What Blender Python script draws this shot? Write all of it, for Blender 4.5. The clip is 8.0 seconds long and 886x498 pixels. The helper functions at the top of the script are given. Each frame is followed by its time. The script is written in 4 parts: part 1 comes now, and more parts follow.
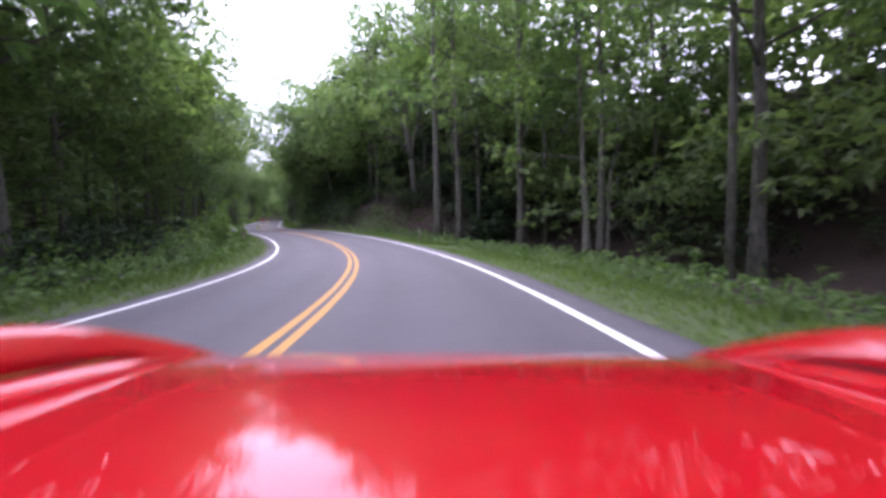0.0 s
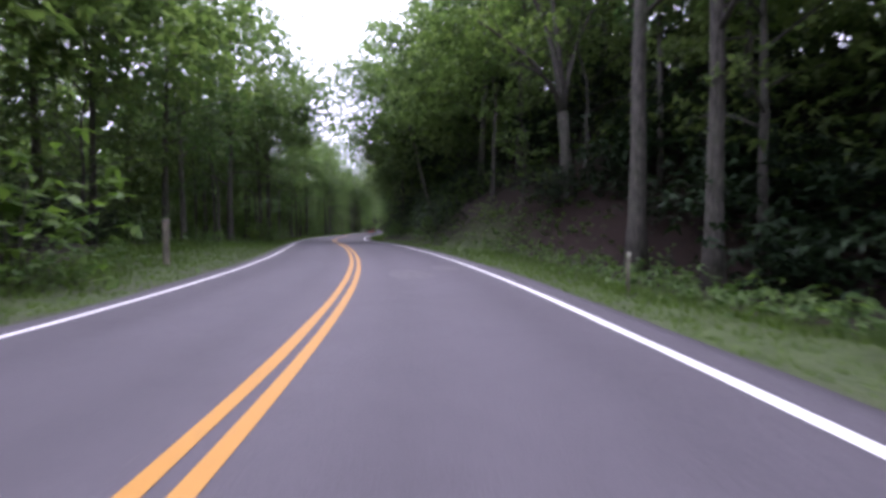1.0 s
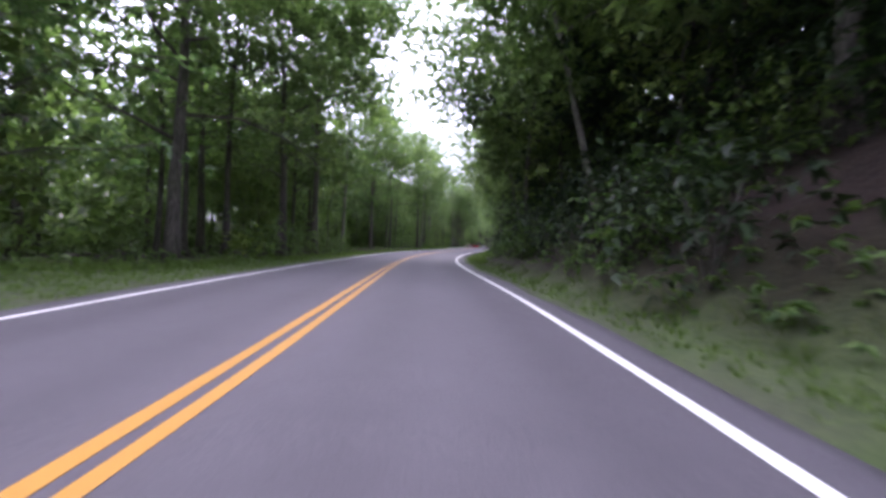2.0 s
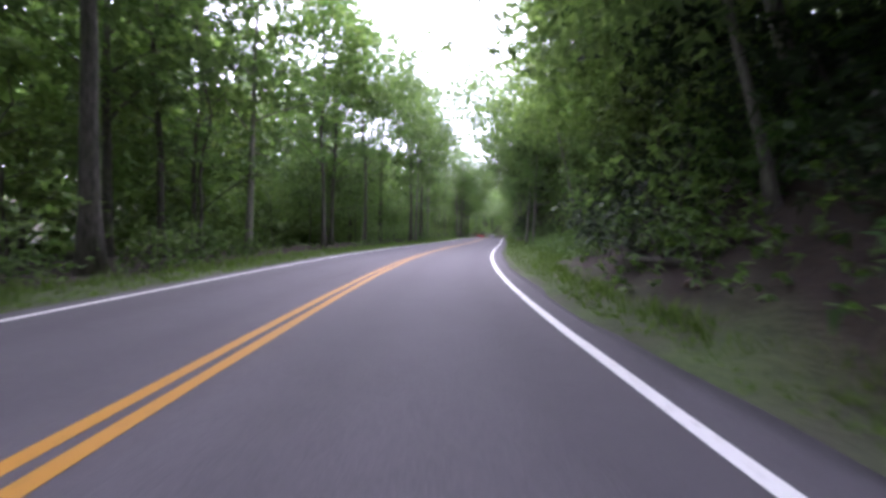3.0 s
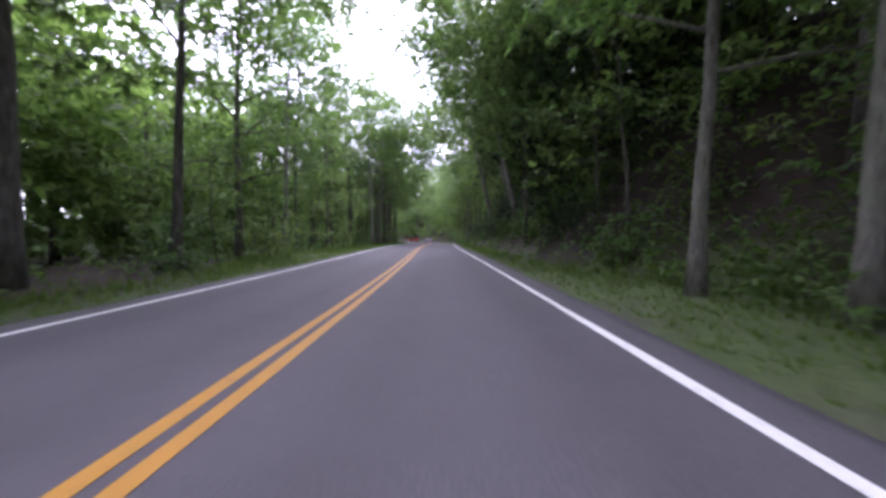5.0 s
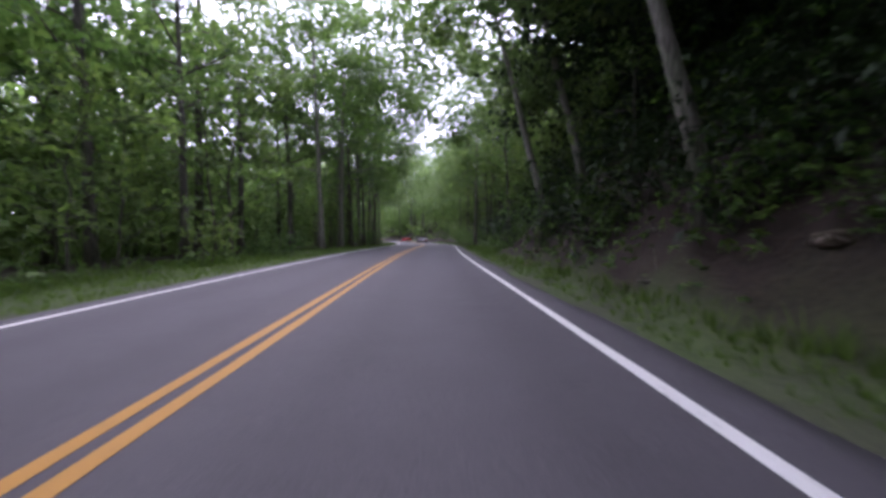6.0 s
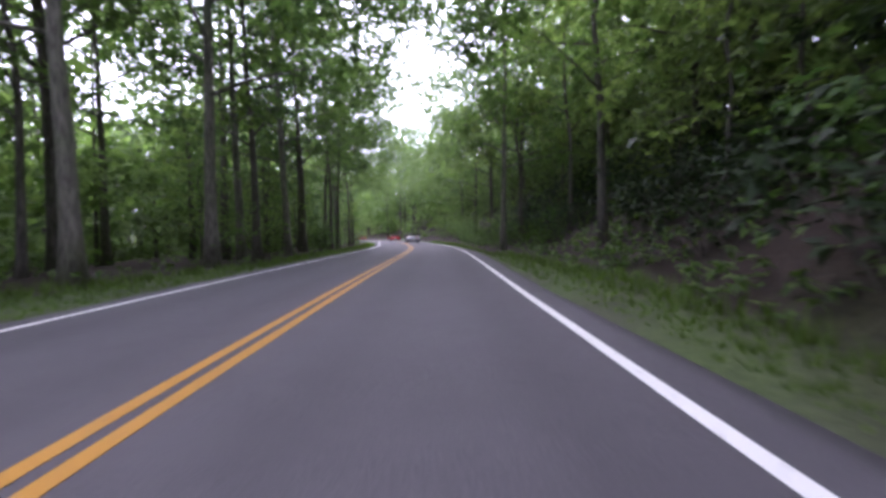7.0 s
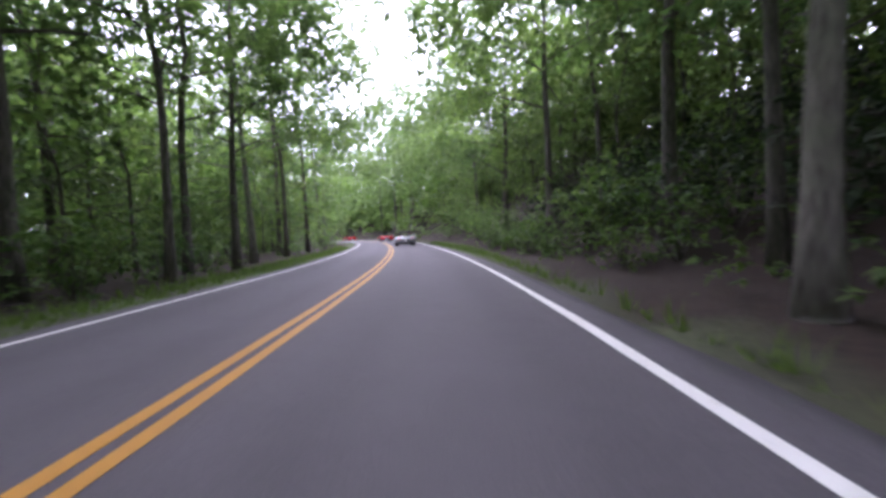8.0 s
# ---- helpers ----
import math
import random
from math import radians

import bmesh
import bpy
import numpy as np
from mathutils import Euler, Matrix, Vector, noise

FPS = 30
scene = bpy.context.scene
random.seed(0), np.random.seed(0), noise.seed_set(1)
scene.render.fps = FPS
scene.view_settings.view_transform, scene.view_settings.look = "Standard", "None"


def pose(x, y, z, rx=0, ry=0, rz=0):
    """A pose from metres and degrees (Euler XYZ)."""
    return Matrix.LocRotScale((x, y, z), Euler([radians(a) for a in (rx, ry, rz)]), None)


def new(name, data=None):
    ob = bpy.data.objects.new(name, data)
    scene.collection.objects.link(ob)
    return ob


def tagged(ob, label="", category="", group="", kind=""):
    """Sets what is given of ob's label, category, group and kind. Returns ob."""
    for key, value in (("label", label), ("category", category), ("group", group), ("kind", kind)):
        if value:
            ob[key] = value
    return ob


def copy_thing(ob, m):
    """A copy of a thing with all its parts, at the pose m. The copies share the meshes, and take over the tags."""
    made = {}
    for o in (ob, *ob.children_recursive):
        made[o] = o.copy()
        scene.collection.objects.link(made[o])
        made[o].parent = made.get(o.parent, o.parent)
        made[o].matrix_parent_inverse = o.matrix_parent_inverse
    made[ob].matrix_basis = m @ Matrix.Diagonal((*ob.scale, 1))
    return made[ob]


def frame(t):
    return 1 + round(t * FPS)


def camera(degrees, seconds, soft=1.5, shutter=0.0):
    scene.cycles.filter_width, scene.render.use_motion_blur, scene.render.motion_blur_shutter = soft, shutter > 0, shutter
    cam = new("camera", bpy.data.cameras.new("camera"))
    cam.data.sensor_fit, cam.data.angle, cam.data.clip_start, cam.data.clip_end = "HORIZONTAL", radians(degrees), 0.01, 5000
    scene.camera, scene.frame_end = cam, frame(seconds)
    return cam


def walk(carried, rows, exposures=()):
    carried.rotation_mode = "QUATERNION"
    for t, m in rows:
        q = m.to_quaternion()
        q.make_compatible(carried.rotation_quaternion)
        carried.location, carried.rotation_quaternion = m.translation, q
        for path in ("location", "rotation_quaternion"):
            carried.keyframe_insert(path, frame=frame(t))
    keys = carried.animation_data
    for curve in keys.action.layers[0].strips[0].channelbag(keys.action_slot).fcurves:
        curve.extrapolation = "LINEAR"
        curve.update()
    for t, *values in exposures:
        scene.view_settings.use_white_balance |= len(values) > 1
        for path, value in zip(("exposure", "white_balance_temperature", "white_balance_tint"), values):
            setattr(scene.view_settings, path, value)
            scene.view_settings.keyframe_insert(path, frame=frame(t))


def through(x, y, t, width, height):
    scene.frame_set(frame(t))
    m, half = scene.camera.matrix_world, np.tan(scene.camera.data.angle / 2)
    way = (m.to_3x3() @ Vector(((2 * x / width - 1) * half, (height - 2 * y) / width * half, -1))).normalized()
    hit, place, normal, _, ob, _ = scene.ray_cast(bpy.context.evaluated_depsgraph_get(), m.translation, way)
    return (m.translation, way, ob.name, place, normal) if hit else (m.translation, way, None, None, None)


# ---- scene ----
cam = camera(92.3, 8.0, soft=3.4, shutter=0.14)
# seconds, x, y, z, yaw, pitch, roll
ROWS = [
    (0.00, 1.19, -6.83, 1.28, -5.54, -4.66, 1.83),
    (0.25, 1.31, -2.01, 1.10, -2.02, -4.46, 1.16),
    (0.50, 1.11, 2.79, 0.95, 1.64, -3.81, 0.60),
    (0.75, 0.60, 7.55, 0.84, 5.33, -3.16, 0.30),
    (1.00, -0.16, 12.26, 0.78, 9.09, -2.24, 0.33),
    (1.25, -1.10, 16.92, 0.78, 12.94, -1.51, 0.70),
    (1.50, -2.37, 21.52, 0.82, 16.83, -0.97, 0.06),
    (1.75, -3.92, 26.05, 0.88, 20.42, -0.55, -1.24),
    (2.00, -5.70, 30.53, 0.95, 23.19, -0.37, -2.49),
    (2.25, -7.66, 34.96, 1.01, 24.64, -0.56, -2.95),
    (2.50, -9.75, 39.36, 1.05, 24.52, -1.15, -2.28),
    (2.75, -11.80, 43.78, 1.05, 24.12, -1.54, -1.62),
    (3.00, -13.81, 48.20, 1.05, 23.20, -1.70, -1.04),
    (3.25, -15.80, 52.58, 1.05, 21.51, -1.53, -0.50),
    (3.50, -17.66, 56.98, 1.09, 19.51, -1.19, -0.05),
    (3.75, -19.35, 61.42, 1.15, 17.93, -0.96, 0.32),
    (4.00, -20.87, 65.90, 1.21, 16.61, -0.83, 0.53),
    (4.25, -22.28, 70.37, 1.27, 15.08, -0.81, 0.52),
    (4.50, -23.54, 74.88, 1.32, 14.10, -0.89, 0.22),
    (4.75, -24.65, 79.44, 1.37, 14.05, -1.09, -0.42),
    (5.00, -25.73, 84.05, 1.41, 14.17, -1.17, -0.36),
    (5.25, -26.83, 88.68, 1.44, 14.28, -1.05, 0.18),
    (5.50, -27.96, 93.34, 1.49, 14.28, -0.94, 0.71),
    (5.75, -29.15, 98.03, 1.55, 14.14, -0.94, 0.74),
    (6.00, -30.41, 102.74, 1.61, 13.84, -1.36, 0.04),
    (6.25, -31.71, 107.47, 1.67, 13.66, -1.47, -0.38),
    (6.50, -33.02, 112.21, 1.73, 13.52, -1.68, -0.39),
    (6.75, -34.30, 116.96, 1.78, 13.30, -1.87, 0.15),
    (7.00, -35.52, 121.73, 1.83, 13.03, -1.82, 0.92),
    (7.25, -36.64, 126.50, 1.88, 13.03, -2.08, 1.68),
    (7.50, -37.74, 131.29, 1.92, 13.16, -2.17, 2.32),
    (7.75, -38.92, 136.05, 1.94, 13.20, -2.30, 2.53),
    (8.00, -40.16, 140.82, 1.96, 13.65, -2.29, 2.61),
]
EXPOSURES = [(t, stops, 5650, 34) for t, stops in ((0.0, 1.9), (0.5, 1.62), (1.0, 1.55), (2.0, 2.15), (2.5, 2.42), (3.0, 2.5), (3.5, 2.08), (4.0, 2.0), (4.5, 2.22), (5.5, 1.9), (6.0, 1.72), (6.5, 1.82), (7.2, 2.3), (8.0, 2.38))]
walk(cam, [(t, pose(x, y, z, 90 + p, r, w)) for t, x, y, z, w, p, r in ROWS], EXPOSURES)

# curvature (1/100 m, left positive) and slope (%) of the road's centre line every 5 m from s = -12 m
KAPPA = [1.44, 1.48, 1.53, 1.58, 1.58, 1.5, 1.35, 1.13, 0.89, 0.62, 0.35, 0.06, -0.28, -0.61, -0.84, -0.89, -0.76, -0.52, -0.26, -0.05, 0.06, 0.1, 0.1, 0.11, 0.1, 0.05, -0.04, -0.17, -0.26, -0.26, -0.12, 0.09, 0.31, 0.45, 0.49, 0.45, 0.4, 0.34, 0.29, 0.25, 0.22, 0.31, 0.4, 0.49, 0.59, 0.68, 0.77, 0.77, 0.77, 0.77]
SLOPE = [-3.6, -3.9, -3.8, -2.8, -1.8, -0.3, 0.7, 1.2, 1.5, 1.4, 0.9, -0.1, -0.0, -0.1, 0.9, 1.3, 1.3, 1.2, 1.1, 0.9, 0.7, 0.8, 1.0, 1.3, 1.3, 1.4, 1.1, 0.9, 1.1, 0.8, 0.7, 0.4, 0.3, -0.3, -0.5, -0.3, -0.2, -0.1, -0.0, 0.1, 0.1, 0.1, 0.1, 0.1, 0.1, 0.1, 0.0, 0.0, 0.0, 0.0]

# ---- world, sun ----
world = bpy.data.worlds.new("world")
scene.world = world
world.use_nodes = True
wn, wl = world.node_tree.nodes, world.node_tree.links
wn.clear()
sky = wn.new("ShaderNodeTexSky")
sky.sky_type, sky.sun_disc = "NISHITA", False
sky.sun_elevation, sky.sun_rotation = radians(65), radians(335)
sky.dust_density, sky.air_density, sky.ozone_density = 6.0, 1.0, 0.6
overcast = wn.new("ShaderNodeMix")
overcast.data_type = "RGBA"
overcast.inputs[0].default_value = 0.8
overcast.inputs[7].default_value = (11.0, 11.0, 11.6, 1)
bg = wn.new("ShaderNodeBackground")
bg.inputs[1].default_value = 0.12
wo = wn.new("ShaderNodeOutputWorld")
wl.new(sky.outputs[0], overcast.inputs[6])
wl.new(overcast.outputs[2], bg.inputs[0])
wl.new(bg.outputs[0], wo.inputs[0])

sun = new("sun", bpy.data.lights.new("sun", "SUN"))
sun.data.energy, sun.data.angle, sun.data.color = 1.1, radians(50), (1.0, 0.97, 0.92)
sun.matrix_world = pose(0, 0, 60, 25, 0, 205)


# ---- materials ----
def material(name):
    m = bpy.data.materials.new(name)
    m.use_nodes = True
    nt = m.node_tree
    return m, nt, nt.nodes["Principled BSDF"]


def noise_node(nt, scale, detail=4.0, coords="Object", rough=0.6):
    tc, tex = nt.nodes.new("ShaderNodeTexCoord"), nt.nodes.new("ShaderNodeTexNoise")
    tex.inputs["Scale"].default_value, tex.inputs["Detail"].default_value = scale, detail
    tex.inputs["Roughness"].default_value = rough
    nt.links.new(tc.outputs[coords], tex.inputs["Vector"])
    return tex.outputs["Fac"]


def ramp(nt, fac, *stops):
    r = nt.nodes.new("ShaderNodeValToRGB")
    el = r.color_ramp.elements
    while len(el) < len(stops):
        el.new(0.5)
    for e, (p, c) in zip(el, stops):
        e.position, e.color = p, (*c, 1)
    nt.links.new(fac, r.inputs[0])
    return r.outputs[0]


def mix(nt, fac, a, b, blend="MIX"):
    n = nt.nodes.new("ShaderNodeMix")
    n.data_type, n.blend_type = "RGBA", blend
    for sock, v in ((n.inputs[0], fac), (n.inputs[6], a), (n.inputs[7], b)):
        if isinstance(v, bpy.types.NodeSocket):
            nt.links.new(v, sock)
        elif isinstance(v, tuple):
            sock.default_value = (*v, 1)
        else:
            sock.default_value = v
    return n.outputs[2]


def bump(nt, bsdf, fac, strength, distance):
    b = nt.nodes.new("ShaderNodeBump")
    b.inputs["Strength"].default_value, b.inputs["Distance"].default_value = strength, distance
    nt.links.new(fac, b.inputs["Height"])
    nt.links.new(b.outputs[0], bsdf.inputs["Normal"])


def asphalt_material():
    m, nt, b = material("asphalt")
    fine_, mid, big = noise_node(nt, 90, 3), noise_node(nt, 2.2, 5), noise_node(nt, 0.23, 3)
    base = ramp(nt, big, (0.3, (0.047, 0.043, 0.05)), (0.7, (0.079, 0.072, 0.085)))
    base = mix(nt, 0.5, base, ramp(nt, mid, (0.3, (0.05, 0.045, 0.054)), (0.72, (0.083, 0.076, 0.089))))
    base = mix(nt, 0.45, base, ramp(nt, fine_, (0.35, (0.03, 0.027, 0.032)), (0.65, (0.135, 0.123, 0.142))))
    tracks = nt.nodes.new("ShaderNodeAttribute")
    tracks.attribute_name = "wear"
    base = mix(nt, tracks.outputs["Fac"], base, mix(nt, 1.0, base, (0.78, 0.78, 0.79), "MULTIPLY"))
    nt.links.new(base, b.inputs["Base Color"])
    b.inputs["Roughness"].default_value = 0.78
    bump(nt, b, fine_, 0.5, 0.006)
    return m


def paint_line_material(name, colour, worn):
    m, nt, b = material(name)
    wear = ramp(nt, noise_node(nt, 14, 6), (0.30, worn), (0.42, colour))
    wear = mix(nt, 0.25, wear, ramp(nt, noise_node(nt, 120, 2), (0.3, worn), (0.6, colour)))
    nt.links.new(wear, b.inputs["Base Color"])
    b.inputs["Roughness"].default_value = 0.6
    bump(nt, b, noise_node(nt, 90, 3), 0.3, 0.004)
    return m


def ground_material():
    m, nt, b = material("ground")
    att = nt.nodes.new("ShaderNodeAttribute")
    att.attribute_name = "cover"
    sep = nt.nodes.new("ShaderNodeSeparateColor")
    nt.links.new(att.outputs["Color"], sep.inputs[0])
    fine_, mid = noise_node(nt, 9, 6), noise_node(nt, 1.3, 5)
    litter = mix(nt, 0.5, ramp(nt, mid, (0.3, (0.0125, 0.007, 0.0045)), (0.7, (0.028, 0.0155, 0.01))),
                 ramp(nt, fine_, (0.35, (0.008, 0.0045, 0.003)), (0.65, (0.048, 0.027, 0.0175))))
    grass = mix(nt, 0.5, ramp(nt, mid, (0.3, (0.04, 0.072, 0.016)), (0.7, (0.072, 0.112, 0.028))),
                ramp(nt, fine_, (0.35, (0.028, 0.048, 0.012)), (0.65, (0.09, 0.13, 0.036))))
    gravel = mix(nt, 0.6, ramp(nt, noise_node(nt, 30, 4), (0.3, (0.04, 0.034, 0.032)), (0.7, (0.13, 0.112, 0.105))), (0.06, 0.05, 0.045))
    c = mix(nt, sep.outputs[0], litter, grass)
    c = mix(nt, sep.outputs[1], c, gravel)
    nt.links.new(c, b.inputs["Base Color"])
    b.inputs["Roughness"].default_value = 0.95
    bump(nt, b, fine_, 0.8, 0.06)
    return m


def bark_material(name, dark, light):
    m, nt, b = material(name)
    tc, mp, tex = nt.nodes.new("ShaderNodeTexCoord"), nt.nodes.new("ShaderNodeMapping"), nt.nodes.new("ShaderNodeTexNoise")
    mp.inputs["Scale"].default_value = (9, 9, 1.6)
    tex.inputs["Scale"].default_value, tex.inputs["Detail"].default_value = 2.0, 6
    nt.links.new(tc.outputs["Object"], mp.inputs[0])
    nt.links.new(mp.outputs[0], tex.inputs["Vector"])
    c = ramp(nt, tex.outputs["Fac"], (0.32, dark), (0.68, light))
    patches = ramp(nt, noise_node(nt, 1.1, 3), (0.45, (0.9, 0.9, 0.9)), (0.65, (0.75, 0.85, 0.7)))
    c = mix(nt, 1.0, c, patches, "MULTIPLY")
    nt.links.new(c, b.inputs["Base Color"])
    b.inputs["Roughness"].default_value = 0.9
    bump(nt, b, tex.outputs["Fac"], 0.9, 0.03)
    return m


def leaf_material(name, dark, light, through=0.4):
    m, nt, b = material(name)
    geo, info = nt.nodes.new("ShaderNodeNewGeometry"), nt.nodes.new("ShaderNodeObjectInfo")
    c = ramp(nt, geo.outputs["Random Per Island"], (0.0, dark), (1.0, light))
    tone = ramp(nt, info.outputs["Random"], (0.0, (0.78, 0.9, 0.85)), (1.0, (1.2, 1.1, 0.95)))
    c = mix(nt, 1.0, c, tone, "MULTIPLY")
    nt.links.new(c, b.inputs["Base Color"])
    b.inputs["Roughness"].default_value, b.inputs["Specular IOR Level"].default_value = 0.6, 0.3
    tr, ms = nt.nodes.new("ShaderNodeBsdfTranslucent"), nt.nodes.new("ShaderNodeMixShader")
    nt.links.new(mix(nt, 1.0, c, (1.5, 1.7, 0.8), "MULTIPLY"), tr.inputs[0])
    ms.inputs[0].default_value = through
    nt.links.new(b.outputs[0], ms.inputs[1])
    nt.links.new(tr.outputs[0], ms.inputs[2])
    nt.links.new(ms.outputs[0], nt.nodes["Material Output"].inputs[0])
    return m


def plain_material(name, colour, rough, metal=0.0, coat=0.0, grain=40, vary=0.12):
    m, nt, b = material(name)
    lo, hi = tuple(v * (1 - vary) for v in colour), tuple(min(v * (1 + vary), 1) for v in colour)
    nt.links.new(ramp(nt, noise_node(nt, grain, 3), (0.3, lo), (0.7, hi)), b.inputs["Base Color"])
    b.inputs["Roughness"].default_value, b.inputs["Metallic"].default_value = rough, metal
    b.inputs["Coat Weight"].default_value, b.inputs["Coat Roughness"].default_value = coat, 0.04
    return m


ASPHALT = asphalt_material()
ASPHALT_PATCH = plain_material("asphalt_patch", (0.092, 0.085, 0.092), 0.85, grain=8, vary=0.3)
WHITE_LINE = paint_line_material("white_line", (0.78, 0.77, 0.76), (0.4, 0.39, 0.38))
YELLOW_LINE = paint_line_material("yellow_line", (0.42, 0.2, 0.02), (0.28, 0.155, 0.035))
GROUND = ground_material()
BARK = bark_material("bark", (0.042, 0.038, 0.032), (0.15, 0.135, 0.115))
PALE_BARK = bark_material("pale_bark", (0.085, 0.078, 0.066), (0.26, 0.24, 0.205))
LEAF = leaf_material("leaf", (0.058, 0.094, 0.05), (0.138, 0.19, 0.104), 0.5)
# lighter leaf, for young trees and for crowns with light put into the colour
YOUNG_OR_LIT_LEAF = leaf_material("young_or_lit_leaf", (0.082, 0.13, 0.056), (0.175, 0.235, 0.112), 0.52)
BUSH_LEAF = leaf_material("bush_leaf", (0.05, 0.1, 0.035), (0.13, 0.2, 0.072))
GRASS = leaf_material("grass", (0.054, 0.096, 0.022), (0.11, 0.168, 0.046), 0.4)
# near-black evergreen leaf: shade under the trees is put into its colour
SHADE_DARK_LEAF = leaf_material("shade_dark_leaf", (0.014, 0.028, 0.012), (0.035, 0.06, 0.024), 0.15)
BRIGHT_LEAF = leaf_material("bright_leaf", (0.085, 0.145, 0.036), (0.17, 0.24, 0.068))
STONE = plain_material("stone", (0.13, 0.1, 0.078), 0.9, grain=6, vary=0.45)
POST_WOOD = bark_material("post_wood", (0.13, 0.11, 0.085), (0.34, 0.3, 0.24))
RED_PAINT = plain_material("red_paint", (0.36, 0.003, 0.008), 0.5, 0.0, 1.0, vary=0.03)
SILVER_PAINT = plain_material("silver_paint", (0.22, 0.215, 0.235), 0.4, 0.8, 1.0, vary=0.03)
RUBBER = plain_material("rubber", (0.02, 0.02, 0.02), 0.8)
RIM = plain_material("rim", (0.5, 0.5, 0.52), 0.3, 0.9)
TRIM = plain_material("black_trim", (0.015, 0.015, 0.016), 0.5)
SEAT = plain_material("seat_leather", (0.03, 0.028, 0.027), 0.55)
TAIL = plain_material("tail_lamp", (0.45, 0.01, 0.012), 0.15, 0, 1.0)
LAMP = plain_material("head_lamp", (0.8, 0.8, 0.82), 0.08, 0, 1.0)
PLATE = plain_material("plate", (0.75, 0.75, 0.72), 0.4)
GLASS, gnt, gb = material("windscreen_glass")
gb.inputs["Transmission Weight"].default_value, gb.inputs["Roughness"].default_value = 1.0, 0.0
gb.inputs["IOR"].default_value = 1.1
for red_node in (RED_PAINT, SILVER_PAINT):
    car_paint = red_node.node_tree.nodes["Principled BSDF"]
    car_paint.inputs["Specular IOR Level"].default_value = 0.04
    car_paint.inputs["Coat IOR"].default_value, car_paint.inputs["Coat Roughness"].default_value = 1.6, 0.012
WHITE_PLASTIC = plain_material("faded_plastic", (0.42, 0.4, 0.32), 0.5)


# ---- the road's line ----
KNOT = -12.0 + 5.0 * np.arange(len(KAPPA))
S = np.arange(-70.0, 330.0, 0.5)
turn_ = np.interp(S, KNOT, np.array(KAPPA) * 0.01)
rise_ = np.interp(S, KNOT, np.array(SLOPE) * 0.01) * np.clip((S + 70) / 58, 0, 1)
HEAD = np.cumsum(turn_) * 0.5
HEAD -= np.interp(0, S, HEAD)
CX, CY, CZ = np.cumsum(-np.sin(HEAD)) * 0.5, np.cumsum(np.cos(HEAD)) * 0.5, np.cumsum(rise_) * 0.5
CX -= np.interp(0, S, CX)
CY -= np.interp(0, S, CY)
CZ -= np.interp(0, S, CZ)
LEFT_LINE, RIGHT_LINE, EDGE = -3.11, 3.2, 3.58


def over(s, *pairs):
    return np.interp(s, pairs[0::2], pairs[1::2])


def profile(s, lat):
    """Height of the land over the road's centre line, by metres along it and across it."""
    s, lat = np.asarray(s, float), np.asarray(lat, float)
    e = np.maximum(lat - 3.6, 0)
    w = over(s, -40, 4.5, 22, 4.5, 32, 2.2, 38, 1.3, 54, 1.2, 62, 2.0, 72, 3.4, 96, 3.4, 104, 1.6, 128, 1.4, 136, 2.4, 165, 2.8, 175, 1.5)
    fall = over(s, -40, -0.14, 22, -0.14, 32, 0, 100, 0.03, 400, 0)
    flat = over(s, -40, 6.0, 20, 5.0, 32, 0.2, 400, 0.2)
    k = over(s, -40, 0.7, 20, 0.7, 36, 0.9, 56, 0.95, 64, 0.75, 98, 0.6, 106, 1.1, 130, 1.05, 138, 0.55, 400, 0.5)
    b = np.maximum(e - w - flat, 0)
    right = fall * np.minimum(e, w + flat * 0.6) + np.minimum(k * b, 9) + 0.25 * np.maximum(b - 9 / k, 0)
    e = np.maximum(-lat - 3.6, 0)
    mound = over(s, -40, 0, 18, 0, 26, 0.13, 36, 0.1, 44, 0, 400, 0)
    left = mound * np.minimum(e, 5) - 0.05 * np.clip(e - 2.4, 0, 40)
    return np.where(lat > 0, right, left)


def at(s, lat, dz=None):
    """A place in the world, by metres along and across the road; on the land if dz is left out."""
    x = np.interp(s, S, CX) + np.cos(np.interp(s, S, HEAD)) * lat
    y = np.interp(s, S, CY) + np.sin(np.interp(s, S, HEAD)) * lat
    z = np.interp(s, S, CZ) + (profile(s, lat) - 0.04 if dz is None else dz)
    return np.stack([x, y, z + 0 * x], -1)


def heading(s):
    return math.degrees(np.interp(s, S, HEAD))


# ---- mesh helpers ----
def mesh_object(name, verts, faces, mat, smooth=False):
    me = bpy.data.meshes.new(name)
    me.from_pydata([tuple(map(float, v)) for v in verts], [], [tuple(map(int, f)) for f in faces])
    me.materials.append(mat)
    if smooth:
        me.shade_smooth()
    return new(name, me)


def part(name, bm, mat, parent, label="", smooth=True):
    me = bpy.data.meshes.new(name)
    bm.to_mesh(me)
    bm.free()
    me.materials.append(mat)
    if smooth:
        me.shade_smooth()
    ob = new(name, me)
    ob.parent = parent
    return tagged(ob, label)


def part_data(name, verts, faces, mat, parent, label="", smooth=False):
    ob = mesh_object(name, verts, faces, mat, smooth)
    ob.parent = parent
    return tagged(ob, label)


